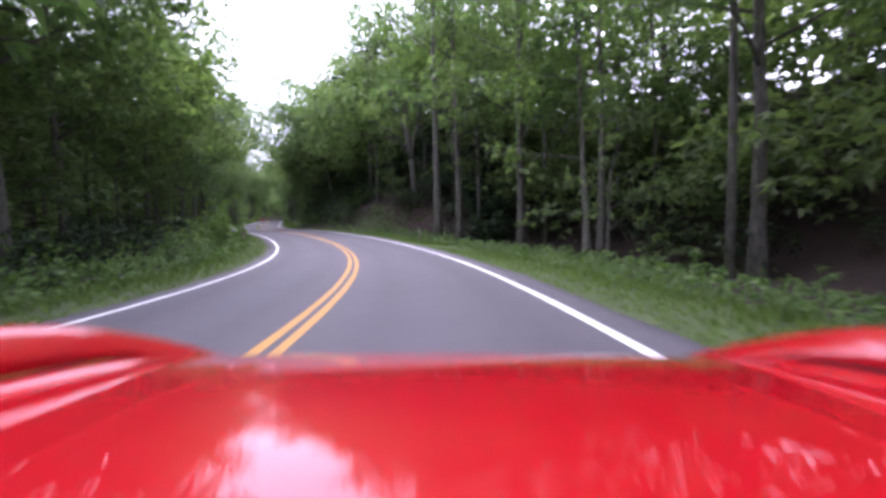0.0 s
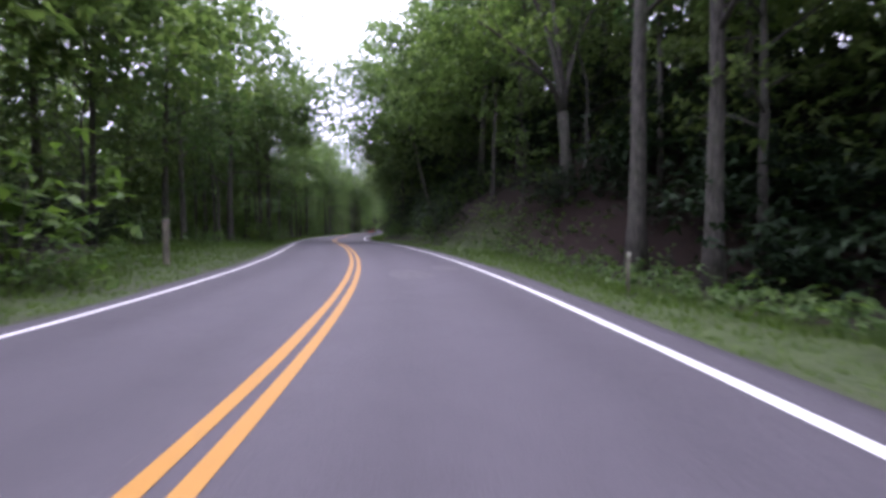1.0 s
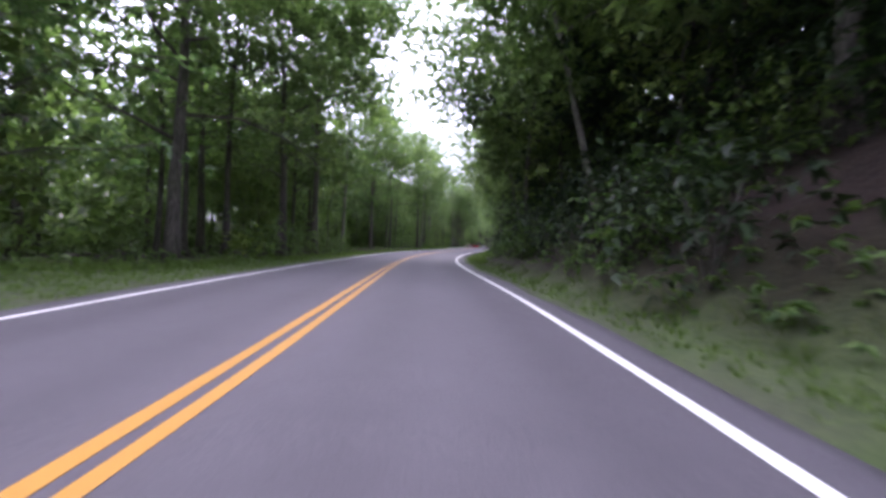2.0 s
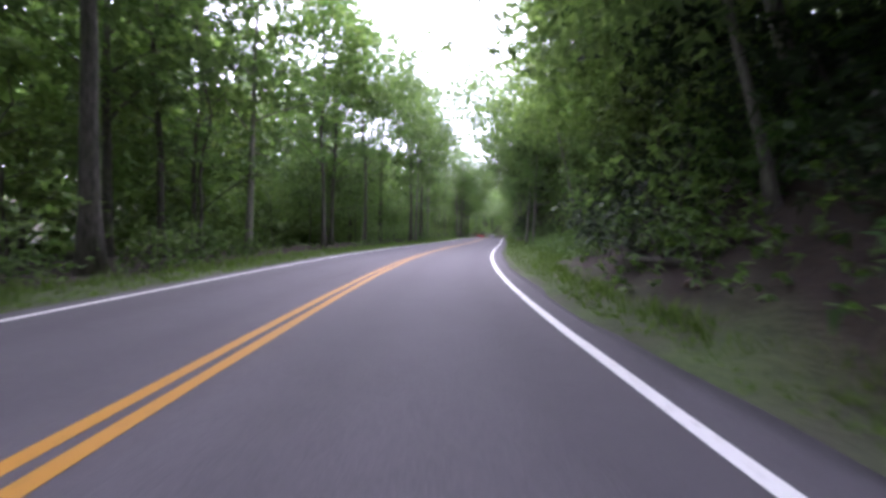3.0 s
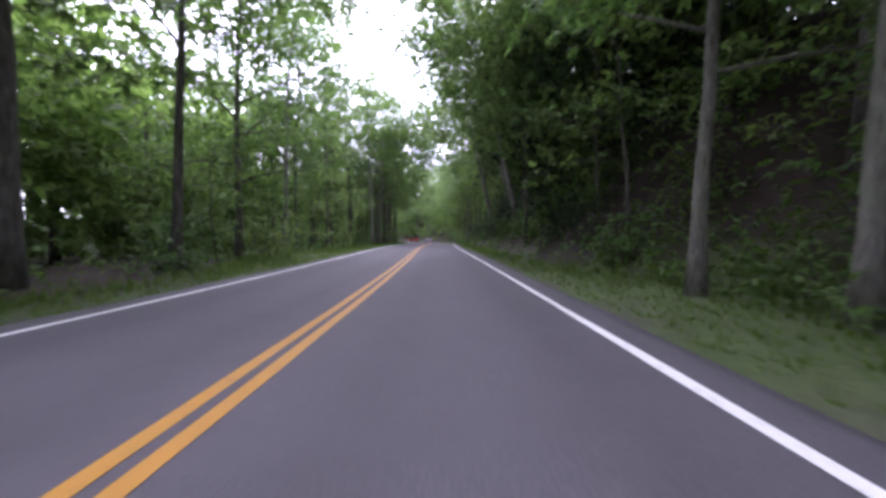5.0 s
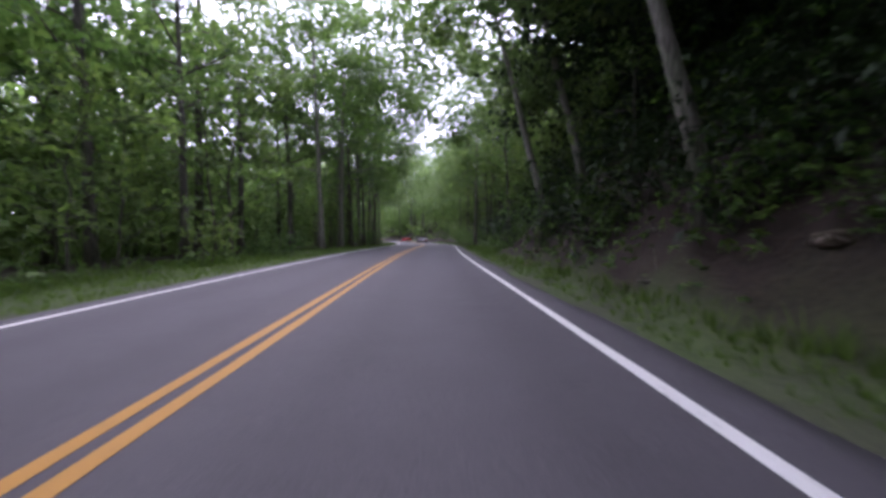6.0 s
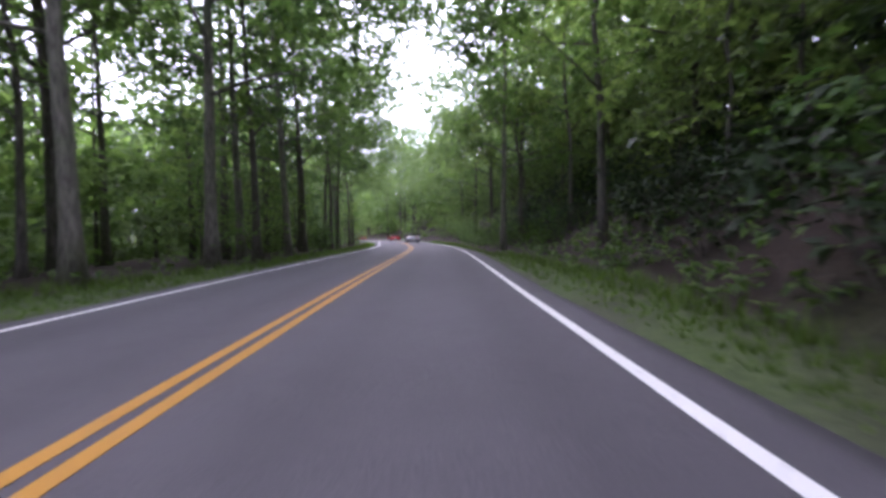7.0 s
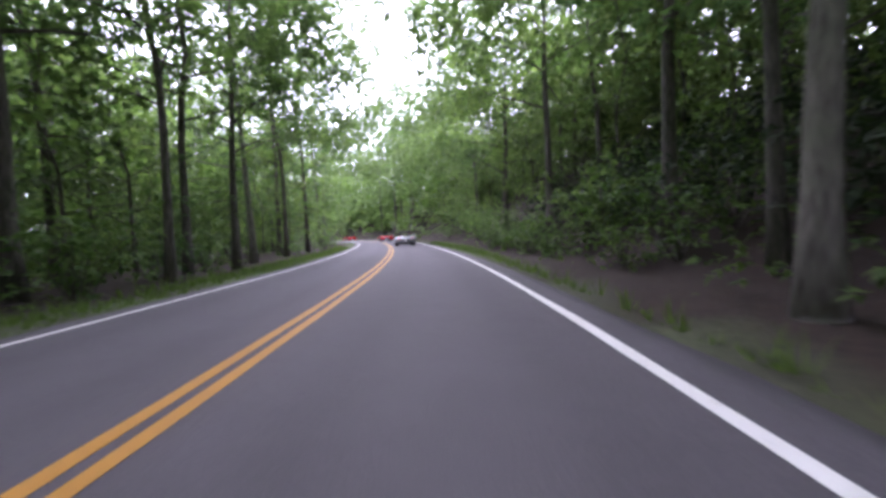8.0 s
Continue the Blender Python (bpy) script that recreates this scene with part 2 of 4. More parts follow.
def tube(path, radii, sides=8):
    """Vertices and faces of a closed tube along a path."""
    path = np.asarray(path, float)
    verts, faces = [], []
    for i, p in enumerate(path):
        d = Vector(path[min(i + 1, len(path) - 1)] - path[max(i - 1, 0)]).normalized()
        a = d.orthogonal().normalized() if abs(d.z) < 0.9 else d.cross(Vector((0, 1, 0))).normalized()
        c = d.cross(a)
        for j in range(sides):
            t = 2 * math.pi * j / sides
            verts.append(p + radii[i] * (math.cos(t) * np.array(a) + math.sin(t) * np.array(c)))
    for i in range(len(path) - 1):
        for j in range(sides):
            k = (j + 1) % sides
            faces.append((i * sides + j, i * sides + k, (i + 1) * sides + k, (i + 1) * sides + j))
    faces.append(tuple(range(sides))[::-1])
    faces.append(tuple((len(path) - 1) * sides + j for j in range(sides)))
    return verts, faces


def merge(*pieces):
    verts, faces = [], []
    for v, f in pieces:
        n = len(verts)
        verts.extend(v)
        faces.extend(tuple(i + n for i in g) for g in f)
    return verts, faces


def box_bm(x0, y0, z0, x1, y1, z1, bevel=0.01):
    bm = bmesh.new()
    bmesh.ops.create_cube(bm, size=1, matrix=Matrix.LocRotScale(((x0 + x1) / 2, (y0 + y1) / 2, (z0 + z1) / 2), None, (x1 - x0, y1 - y0, z1 - z0)))
    if bevel:
        bmesh.ops.bevel(bm, geom=list(bm.edges), offset=bevel, segments=2, affect="EDGES")
    return bm


# ---- ground ----
def stretched(lo, hi, step):
    inner = np.arange(lo, hi, step)
    out = step * np.cumsum(1.45 ** np.arange(1, 18))
    return np.concatenate([lo - out[::-1], inner, inner[-1] + out])


def build_ground():
    xs, ys = stretched(-120, 45, 1.0), stretched(-35, 265, 1.0)
    gx, gy = np.meshgrid(xs, ys, indexing="ij")
    px, py = gx.ravel(), gy.ravel()
    rng = np.random.default_rng(3)
    s, lat = np.zeros(len(px)), np.zeros(len(px))
    rx, ry, rs, rh = CX[::2], CY[::2], S[::2], HEAD[::2]
    for i in range(0, len(px), 8000):
        d = (px[i:i + 8000, None] - rx) ** 2 + (py[i:i + 8000, None] - ry) ** 2
        j = d.argmin(1)
        dx, dy = px[i:i + 8000] - rx[j], py[i:i + 8000] - ry[j]
        s[i:i + 8000] = rs[j] - np.sin(rh[j]) * dx + np.cos(rh[j]) * dy
        lat[i:i + 8000] = np.cos(rh[j]) * dx + np.sin(rh[j]) * dy
    far = np.clip((np.abs(lat) - 40) / 100, 0, 1)
    h = profile(s, np.clip(lat, -80, 80))
    away = np.clip((np.abs(lat) - 4.6) / 4, 0, 1)
    h = h + away * rng.normal(0, 0.05, len(px)) + away * 0.25 * np.sin(px * 0.55 + 0.9 * np.sin(py * 0.31)) * np.sin(py * 0.47)
    h -= np.where(np.abs(lat) < 3.8, 0.12, 0.04)
    # an added rise far left, closing bright sky gaps low between the trunks
    hill = 34 * np.clip((-lat - 75) / 130, 0, 1) ** 1.2
    z = np.interp(np.clip(s, -70, 329), S, CZ) + h * (1 - far) + far * 2 + hill
    n = len(ys)
    i, j = np.meshgrid(np.arange(len(xs) - 1), np.arange(n - 1), indexing="ij")
    a = (i * n + j).ravel()
    ob = mesh_object("ground", np.stack([px, py, z], -1), np.stack([a, a + n, a + n + 1, a + 1], -1), GROUND, True)
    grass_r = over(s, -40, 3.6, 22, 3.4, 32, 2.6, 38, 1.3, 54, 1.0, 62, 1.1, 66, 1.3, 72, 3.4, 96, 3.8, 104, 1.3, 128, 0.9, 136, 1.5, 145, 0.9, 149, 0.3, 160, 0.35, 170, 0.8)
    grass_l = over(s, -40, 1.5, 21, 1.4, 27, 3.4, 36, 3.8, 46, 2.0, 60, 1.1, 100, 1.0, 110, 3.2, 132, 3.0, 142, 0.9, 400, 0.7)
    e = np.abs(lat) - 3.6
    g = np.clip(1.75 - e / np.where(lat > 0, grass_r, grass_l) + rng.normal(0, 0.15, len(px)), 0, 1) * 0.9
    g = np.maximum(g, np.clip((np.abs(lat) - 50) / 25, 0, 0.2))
    gravel = np.clip(1 - np.abs(e - 0.0) / 0.5, 0, 1) * 0.8
    col = ob.data.attributes.new("cover", "FLOAT_COLOR", "POINT")
    col.data.foreach_set("color", np.stack([g, gravel, 0 * g, 0 * g + 1], -1).ravel())
    return tagged(ob, "forest ground with grass verges, leaf litter and gravel edges", "ground", kind="structure")


build_ground()


# ---- road ----
def strip(name, lat0, lat1, s0, s1, dz, mat, step=1.0, thick=0.0, wobble=0.0, seed=0):
    """A band that follows the road between two distances from its centre line."""
    s = np.arange(s0, s1 + step / 2, step)
    rng = np.random.default_rng(seed)
    cols = np.linspace(lat0, lat1, 41 if thick else 2)
    verts, faces = [], []
    for c, lat in enumerate(cols):
        wob = wobble * (np.convolve(rng.normal(0, 1, len(s)), np.ones(3) / 3, "same") if c in (0, len(cols) - 1) else 0)
        verts.append(at(s, lat + wob, dz - 0.008 * (lat / 3.2) ** 2))
    if thick:
        verts.insert(0, verts[0] - (0, 0, thick))
        verts.append(verts[-1] - (0, 0, thick))
    n = len(s)
    for c in range(len(verts) - 1):
        for i in range(n - 1):
            faces.append((c * n + i, (c + 1) * n + i, (c + 1) * n + i + 1, c * n + i + 1))
    return mesh_object(name, np.concatenate(verts), faces, mat, True)


road = tagged(strip("road", -EDGE + 0.02, EDGE + 0.14, -60, 300, 0.0, ASPHALT, thick=0.16, wobble=0.07), "worn two-lane asphalt road through woods", "road", kind="structure")
# polished wheel tracks and the oily middle of each lane
wear = road.data.attributes.new("wear", "FLOAT", "POINT")
across = np.concatenate([[0.0], np.exp(-((np.abs(np.linspace(-EDGE, EDGE, 41)) - 0.85) / 0.3) ** 2) + np.exp(-((np.abs(np.linspace(-EDGE, EDGE, 41)) - 2.4) / 0.3) ** 2), [0.0]])
wear.data.foreach_set("value", np.repeat(across, len(road.data.vertices) // 43) * 0.7)
for name, lat, half, mat, label in (("edge_line", LEFT_LINE, 0.055, WHITE_LINE, "white painted edge line"), ("edge_line", RIGHT_LINE, 0.06, WHITE_LINE, "white painted edge line"),
                                    ("centre_line", -0.105, 0.058, YELLOW_LINE, "yellow painted centre line"), ("centre_line", 0.105, 0.058, YELLOW_LINE, "yellow painted centre line")):
    ob = strip(name, lat - half, lat + half, -58, 298, 0.005, mat, 0.5, wobble=0.006, seed=int(lat * 10) + 90)
    ob.parent = road
    tagged(ob, label, kind="structure")


# ---- worn patches in the lane ----
def road_patch(s, lat, length, width, seed):
    rng = np.random.default_rng(seed)
    k = 22
    a = np.linspace(0, 2 * math.pi, k, endpoint=False)
    r = 1 + rng.normal(0, 0.12, k)
    pts = [(s, lat)] + [(s + length / 2 * ri * np.sign(math.sin(t)) * abs(math.sin(t)) ** 0.6, lat + width / 2 * ri * np.sign(math.cos(t)) * abs(math.cos(t)) ** 0.6) for t, ri in zip(a, r)]
    ob = mesh_object("patch", [at(p, q, 0.003 - 0.008 * (q / 3.2) ** 2) for p, q in pts], [(0, 1 + i, 1 + (i + 1) % k) for i in range(k)], ASPHALT_PATCH)
    ob.parent = road
    return tagged(ob, "pale worn patch of asphalt")


for patch in ((22.0, 1.35, 1.9, 1.0, 1), (23.4, 2.4, 1.2, 0.7, 2)):
    road_patch(*patch)


# ---- trees ----
def sprigs(rng, centres, size, count, leaves=5, flat=0.45, simple=False):
    """Sprays of small folded leaves round the given points."""
    c = np.repeat(np.asarray(centres, float), count, 0)
    n = len(c)
    c = c + rng.normal(0, 1, (n, 3)) * np.array([1, 1, flat]) * size * 1.9
    yaw = rng.uniform(0, 2 * math.pi, n)
    c = np.repeat(c, leaves, 0)
    n = len(c)
    yaw = np.repeat(yaw, leaves) + np.tile(np.linspace(-1.3, 1.3, leaves), n // leaves) + rng.normal(0, 0.25, n)
    pitch = rng.normal(-0.25, 0.4, n)
    d = np.stack([np.cos(yaw) * np.cos(pitch), np.sin(yaw) * np.cos(pitch), np.sin(pitch)], -1)
    side = np.stack([-np.sin(yaw), np.cos(yaw), rng.normal(0, 0.4, n)], -1)
    ln = size * rng.uniform(0.6, 1.15, n)[:, None]
    base = c + d * size * 0.15
    mid, tip = base + d * ln * 0.5, base + d * ln - np.array([0, 0, 1]) * ln * 0.12
    w = side * ln * 0.27
    if simple:
        verts = np.stack([base + w * 0.8, tip, base + d * ln * 0.1 - w * 1.1], 1).reshape(-1, 3)
        return verts, np.arange(3 * n).reshape(-1, 3)
    verts = np.stack([base, mid + w, tip, mid - w], 1).reshape(-1, 3)
    k = 4 * np.arange(n)
    return verts, np.stack([k, k + 1, k + 2, k + 3], -1)


def tree(seed, height, radius, crown_from, spread, limbs, per_limb, leaf, bark, lean=0.0, sprays=9, twist=0.35, leaf_mat=None, label="", simple=False):
    """A tree with a tapered, slightly bent trunk, limbs and a crown of leaf sprays. Its foot is at the origin."""
    rng = np.random.default_rng(seed)
    base = new("tree")
    hs = np.linspace(-0.4, height, 12)
    bend = np.cumsum(rng.normal(0, twist * 0.35, (12, 2)), 0) * np.linspace(0, 1, 12)[:, None]
    path = np.stack([bend[:, 0] + lean * np.maximum(hs, 0) + lean * 0.02 * np.maximum(hs, 0) ** 2, bend[:, 1], hs], -1)
    rad = radius * (1 - 0.86 * np.clip(hs / height, 0, 1) ** 0.9)
    rad[0] *= 1.6
    rad[1] *= 1.06
    pieces, tips = [tube(path, rad, 8)], []
    for i in range(limbs):
        f = (i + rng.uniform(0.1, 0.9)) / limbs
        h = height * (crown_from + (0.98 - crown_from) * f)
        p0 = np.array([np.interp(h, hs, path[:, k]) for k in range(3)])
        az = i * 2.4 + rng.uniform(-0.6, 0.6)
        length = spread * (1.05 - 0.65 * f) * rng.uniform(0.7, 1.2)
        up = rng.uniform(0.15, 0.6) + 0.5 * f
        q = np.linspace(0, 1, 4)
        wig = np.cumsum(rng.normal(0, 0.08 * length, (4, 3)), 0) * q[:, None]
        lp = p0 + np.stack([np.cos(az) * q * length, np.sin(az) * q * length, (up * q - 0.25 * q ** 2) * length], -1) + wig
        r0 = np.interp(h, hs, rad) * 0.5
        pieces.append(tube(lp, np.maximum(r0 * (1 - 0.85 * q), 0.008), 4))
        for k in range(per_limb):
            t = rng.uniform(0.3, 1.0)
            p = np.array([np.interp(t, q, lp[:, c]) for c in range(3)])
            a2 = az + rng.choice([-1, 1]) * rng.uniform(0.4, 1.3)
            l2 = length * rng.uniform(0.15, 0.4)
            e = p + np.array([math.cos(a2) * l2, math.sin(a2) * l2, rng.uniform(-0.15, 0.4) * l2])
            pieces.append(tube([p, e], [0.02, 0.006], 3))
            tips += [e, (p + e) / 2]
    v, f = merge(*pieces)
    part_data("trunk", v, f, bark, base, smooth=True)
    v, f = sprigs(rng, tips, leaf, sprays, simple=simple)
    part_data("crown", v, f, leaf_mat or LEAF, base)
    return tagged(base, label, "tree")


TALL = "tall forest hardwood with a straight bare trunk and green crown"
PROTOS = [
    tree(11, 21, 0.24, 0.30, 4.6, 19, 4, 0.34, BARK, sprays=6, label=TALL, leaf_mat=LEAF, simple=True),
    tree(12, 23, 0.27, 0.34, 5.0, 20, 4, 0.34, BARK, sprays=6, label=TALL, leaf_mat=LEAF, simple=True),
    tree(13, 19, 0.20, 0.28, 4.4, 18, 4, 0.33, PALE_BARK, sprays=6, label="grey-barked forest tree with an open green crown", leaf_mat=YOUNG_OR_LIT_LEAF, simple=True),
    tree(14, 17, 0.15, 0.28, 3.6, 17, 4, 0.31, BARK, sprays=6, twist=0.5, label="slender forest tree with thin trunk and light crown", leaf_mat=YOUNG_OR_LIT_LEAF, simple=True),
    tree(15, 20, 0.27, 0.22, 6.4, 16, 6, 0.34, BARK, sprays=6, twist=0.5, label="broad roadside hardwood with heavy arching limbs", leaf_mat=LEAF, simple=True),
]
BACK = [
    tree(17, 21, 0.22, 0.26, 4.6, 13, 3, 0.53, BARK, sprays=4, label=TALL, leaf_mat=LEAF, simple=True),
    tree(18, 18, 0.17, 0.24, 4.2, 13, 3, 0.53, BARK, sprays=4, twist=0.5, label="slender tree deep in the green woods", leaf_mat=YOUNG_OR_LIT_LEAF, simple=True),
    tree(19, 23, 0.26, 0.30, 5.0, 14, 3, 0.53, BARK, sprays=4, label=TALL, leaf_mat=LEAF, simple=True),
]
LEANING = tree(16, 17, 0.17, 0.38, 3.8, 14, 4, 0.27, PALE_BARK, lean=0.2, sprays=9, label="pale-barked tree leaning out over the road", leaf_mat=YOUNG_OR_LIT_LEAF, simple=True)
UNDER = [
    tree(21, 6.5, 0.06, 0.16, 2.6, 13, 3, 0.23, BARK, sprays=4, twist=0.5, leaf_mat=YOUNG_OR_LIT_LEAF, simple=True, label="young understorey tree with layered bright leaves"),
    tree(22, 8.5, 0.08, 0.18, 3.0, 15, 3, 0.245, BARK, sprays=4, twist=0.5, leaf_mat=LEAF, simple=True, label="small understorey tree with drooping green leaves"),
    tree(23, 4.5, 0.045, 0.12, 2.1, 11, 3, 0.2, BARK, sprays=4, twist=0.4, leaf_mat=YOUNG_OR_LIT_LEAF, simple=True, label="sapling with spreading light green leaves"),
]


def bush(seed, height, spread, leaf, count, mat, label):
    rng = np.random.default_rng(seed)
    base = new("bush")
    pieces, tips = [], []
    for i in range(9):
        az, out = i * 2.4 + rng.uniform(-0.4, 0.4), spread * rng.uniform(0.3, 1.0)
        top = np.array([math.cos(az) * out, math.sin(az) * out, height * rng.uniform(0.45, 1.0)])
        q = np.linspace(0, 1, 4)[:, None]
        lp = top * q * np.array([1, 1, 1]) + np.array([0, 0, 0.25 * height]) * (q * (1 - q)) * 2 - np.array([0, 0, 0.2]) * (1 - q)
        pieces.append(tube(lp, [0.016, 0.013, 0.009, 0.004], 4))
        tips += [lp[1], lp[2], lp[3], lp[2] * 0.5 + lp[3] * 0.5 + rng.normal(0, 0.1, 3)]
    v, f = merge(*pieces)
    part_data("stem", v, f, BARK, base, smooth=True)
    v, f = sprigs(rng, tips, leaf, count, flat=0.7, simple=True)
    part_data("foliage", v, f, mat, base)
    return tagged(base, label, "bush")


BUSHES = [bush(31, 1.5, 1.1, 0.17, 4, BUSH_LEAF, "leafy green roadside bush in the undergrowth"),
          bush(32, 0.9, 0.9, 0.15, 4, BUSH_LEAF, "low green undergrowth bush on leaf litter"),
          bush(33, 2.2, 1.3, 0.19, 4, YOUNG_OR_LIT_LEAF, "tall bright green shrub at the edge of the woods")]
EVERGREEN = bush(34, 2.3, 1.5, 0.24, 4, SHADE_DARK_LEAF, "evergreen shrub crowding the bank, leaves darkened to paint its shade")

SHRUB = bush(35, 2.3, 1.0, 0.32, 3, BRIGHT_LEAF, "young shrub with large bright green leaves")

used = set()


def plant(proto, s, lat, scale=1.0, turn=None, lean_to=None, group="forest trees"):
    """Stands a tree or bush on the land; the first one of a kind is the model itself."""
    rng_turn = random.uniform(0, 360) if turn is None else turn
    p = at(s, lat)
    m = pose(p[0], p[1], p[2] - 0.05, 0, 0, rng_turn if lean_to is None else heading(s) + lean_to) @ Matrix.Scale(scale, 4)
    if proto.name in used:
        m = m @ Matrix.Scale(1 / proto.scale[0], 4)
        ob = copy_thing(proto, m)
    else:
        ob = proto
        ob.matrix_basis = m
        used.add(proto.name)
        ob["group"] = group
        return ob
    ob["group"] = group
    return ob


# trees that stand out along the road: metres along, across, trunk diameter at the foot, model
STANDING = [
    (25.1, 9.5, 0.6, 1), (22.7, 10.1, 0.54, 0), (30.9, 14.0, 0.36, 3), (25.9, 15.0, 0.42, 0), (18.7, 12.8, 0.6, 1), (12.5, 12.4, 0.4, 2),
    (16.4, 11.0, 0.5, 0), (22.9, 12.0, 0.34, 0), (34.4, 18.0, 0.34, 3), (5.0, 13.0, 0.5, 0), (11.3, 12.2, 0.42, 1), (29.8, 19.0, 0.36, 3), (35.0, 8.2, 0.24, 3), (36.0, 10.5, 0.5, 4),
    (38.5, 9.0, 0.5, 4), (54.0, 6.6, 0.3, 3), (93.5, 6.4, 0.27, 2), (96.0, 5.9, 0.2, 2), (110.0, 5.9, 0.22, 3), (98.0, 11.0, 0.6, 1), (98.8, 12.2, 0.5, 0),
    (142.0, 7.4, 0.3, 3), (151.2, 5.4, 0.34, 2), (153.5, 7.0, 0.26, 3), (148.6, 8.3, 0.24, 3), (158.0, 8.0, 0.4, 0), (166.0, 7.5, 0.4, 1), (174.0, 7.5, 0.4, 4),
    (7.0, -9.4, 0.4, 1), (16.0, -11.6, 0.4, 0), (33.0, -10.5, 0.3, 3), (40.0, -8.9, 0.36, 2), (36.5, -8.8, 0.36, 0), (50.5, -9.4, 0.28, 3),
    (51.0, -11.0, 0.28, 3), (45.5, -13.6, 0.34, 0), (32.5, -12.0, 0.36, 1), (54.5, -6.6, 0.48, 4), (52.5, -8.6, 0.36, 1), (46.5, -7.6, 0.5, 4),
    (64.5, -10.2, 0.36, 0), (60.5, -6.8, 0.5, 1), (66.0, -9.4, 0.3, 3), (70.5, -11.7, 0.3, 3), (68.5, -7.5, 0.34, 2), (74.5, -6.6, 0.28, 3),
    (81.0, -9.0, 0.34, 0), (82.5, -7.0, 0.3, 3), (91.0, -10.0, 0.36, 1), (94.0, -5.5, 0.28, 2), (96.5, -6.6, 0.4, 0), (101.5, -6.6, 0.34, 3),
    (108.0, -7.6, 0.4, 4), (115.0, -8.0, 0.36, 2), (124.0, -7.6, 0.34, 0), (122.0, -9.4, 0.36, 3), (133.5, -10.0, 0.34, 1), (126.5, -13.0, 0.36, 0),
    (140.0, -9.4, 0.44, 0), (136.6, -6.0, 0.4, 2), (147.4, -7.4, 0.4, 2), (138.3, -8.8, 0.24, 3), (142.5, -6.2, 0.44, 2), (146.2, -6.2, 0.36, 0), (149.6, -6.0, 0.36, 2), (146.0, -12.6, 0.36, 1),
    (153.5, -6.3, 0.36, 0), (156.5, -7.3, 0.4, 1), (160.0, -6.0, 0.3, 3), (163.0, -7.0, 0.32, 3), (158.0, -8.8, 0.45, 1), (166.0, -6.4, 0.36, 0),
    (170.0, -7.0, 0.36, 2), (173.5, -6.2, 0.32, 3), (181.5, -6.4, 0.36, 0), (180.0, -8.2, 0.4, 1),
]
FOOT = [0.48, 0.54, 0.40, 0.30, 0.54]
taken = []
for s, lat, diameter, kind in STANDING:
    k = min(max(diameter / FOOT[kind], 0.72), 1.2)
    plant(PROTOS[kind], s, lat, k)
    taken.append((s, lat))
for s, lat, k, to in ((46.2, 7.6, 0.9, 168), (57.5, 7.2, 0.6, 165), (115.2, 6.6, 1.1, 160), (125.6, 6.5, 1.0, 168), (125.0, 7.9, 1.1, 168), (59.6, 9.2, 1.1, 166), (86.0, 9.5, 0.8, 190)):
    plant(LEANING, s, lat, k, lean_to=to)
    taken.append((s, lat))



def arching_tree(s, lat, fork):
    """A hardwood that forks low, with bare heavy limbs reaching out over the road."""
    r = np.random.default_rng(71)
    base = new("tree")
    base.matrix_basis = pose(*at(s, lat), 0, 0, heading(s))
    v, f = tube([(0.35, 0.1, -0.4), (0.3, 0.1, 0.5), (0.15, 0, fork * 0.6), (0, 0, fork)], [0.42, 0.29, 0.25, 0.24], 10)
    part_data("trunk", v, f, BARK, base, smooth=True)
    tips = []
    # reach across and along the road, rise, sag, thickness at the root
    for reach, along, rise, sag, thick in ((-4.6, -1.0, 3.4, 0.9, 0.15), (-2.0, -0.4, 6.5, 0.3, 0.17), (-0.7, 0.5, 8.5, 0.2, 0.17), (-3.4, -1.6, 1.5, 1.5, 0.08), (2.4, 0.8, 6.0, 0.6, 0.13)):
        q = np.linspace(0, 1, 9)
        path = np.stack([reach * q ** 1.2, along * q, fork - 0.2 + (rise + sag) * q ** 0.8 - sag * q ** 3], -1) + np.cumsum(r.normal(0, 0.06, (9, 3)), 0) * q[:, None]
        pieces = [tube(path, thick * (1 - 0.75 * q) + 0.012, 8)]
        for k in range(5):
            i = 3 + k
            a, ln = r.uniform(0, 2 * math.pi), r.uniform(0.9, 1.9)
            e = path[i] + np.array([math.cos(a) * ln, math.sin(a) * ln, r.uniform(0.2, 0.9)])
            pieces.append(tube([path[i], (path[i] + e) / 2 + (0, 0, 0.12), e], [0.035, 0.024, 0.01], 5))
            tips += [e, (path[i] + 2 * e) / 3]
        tips += [path[8], path[7]]
        v, f = merge(*pieces)
        part_data("limb", v, f, BARK, base, smooth=True)
    v, f = sprigs(r, [t + np.array([0, 0, 0.8]) for t in tips], 0.27, 5, simple=True)
    part_data("crown", v, f, YOUNG_OR_LIT_LEAF, base)
    return tagged(base, "low-forking hardwood with dark bare limbs arching towards the road", "tree", "forest trees")


arching_tree(30.5, 9.9, 4.2)
taken.append((30.5, 9.9))

# the woods behind them
rng = np.random.default_rng(8)


def free(s, lat, gap):
    if abs(lat) < 5.2 or (s < 31 and 5 < lat < 12.4) or (66 < s < 100 and 5 < lat < 8.2) or (138 < s < 157 and 5 < lat < 8.8) or (60 < s < 68 and 5 < lat < 9):
        return False
    return all((s - a) ** 2 + (lat - b) ** 2 > gap * gap for a, b in taken)


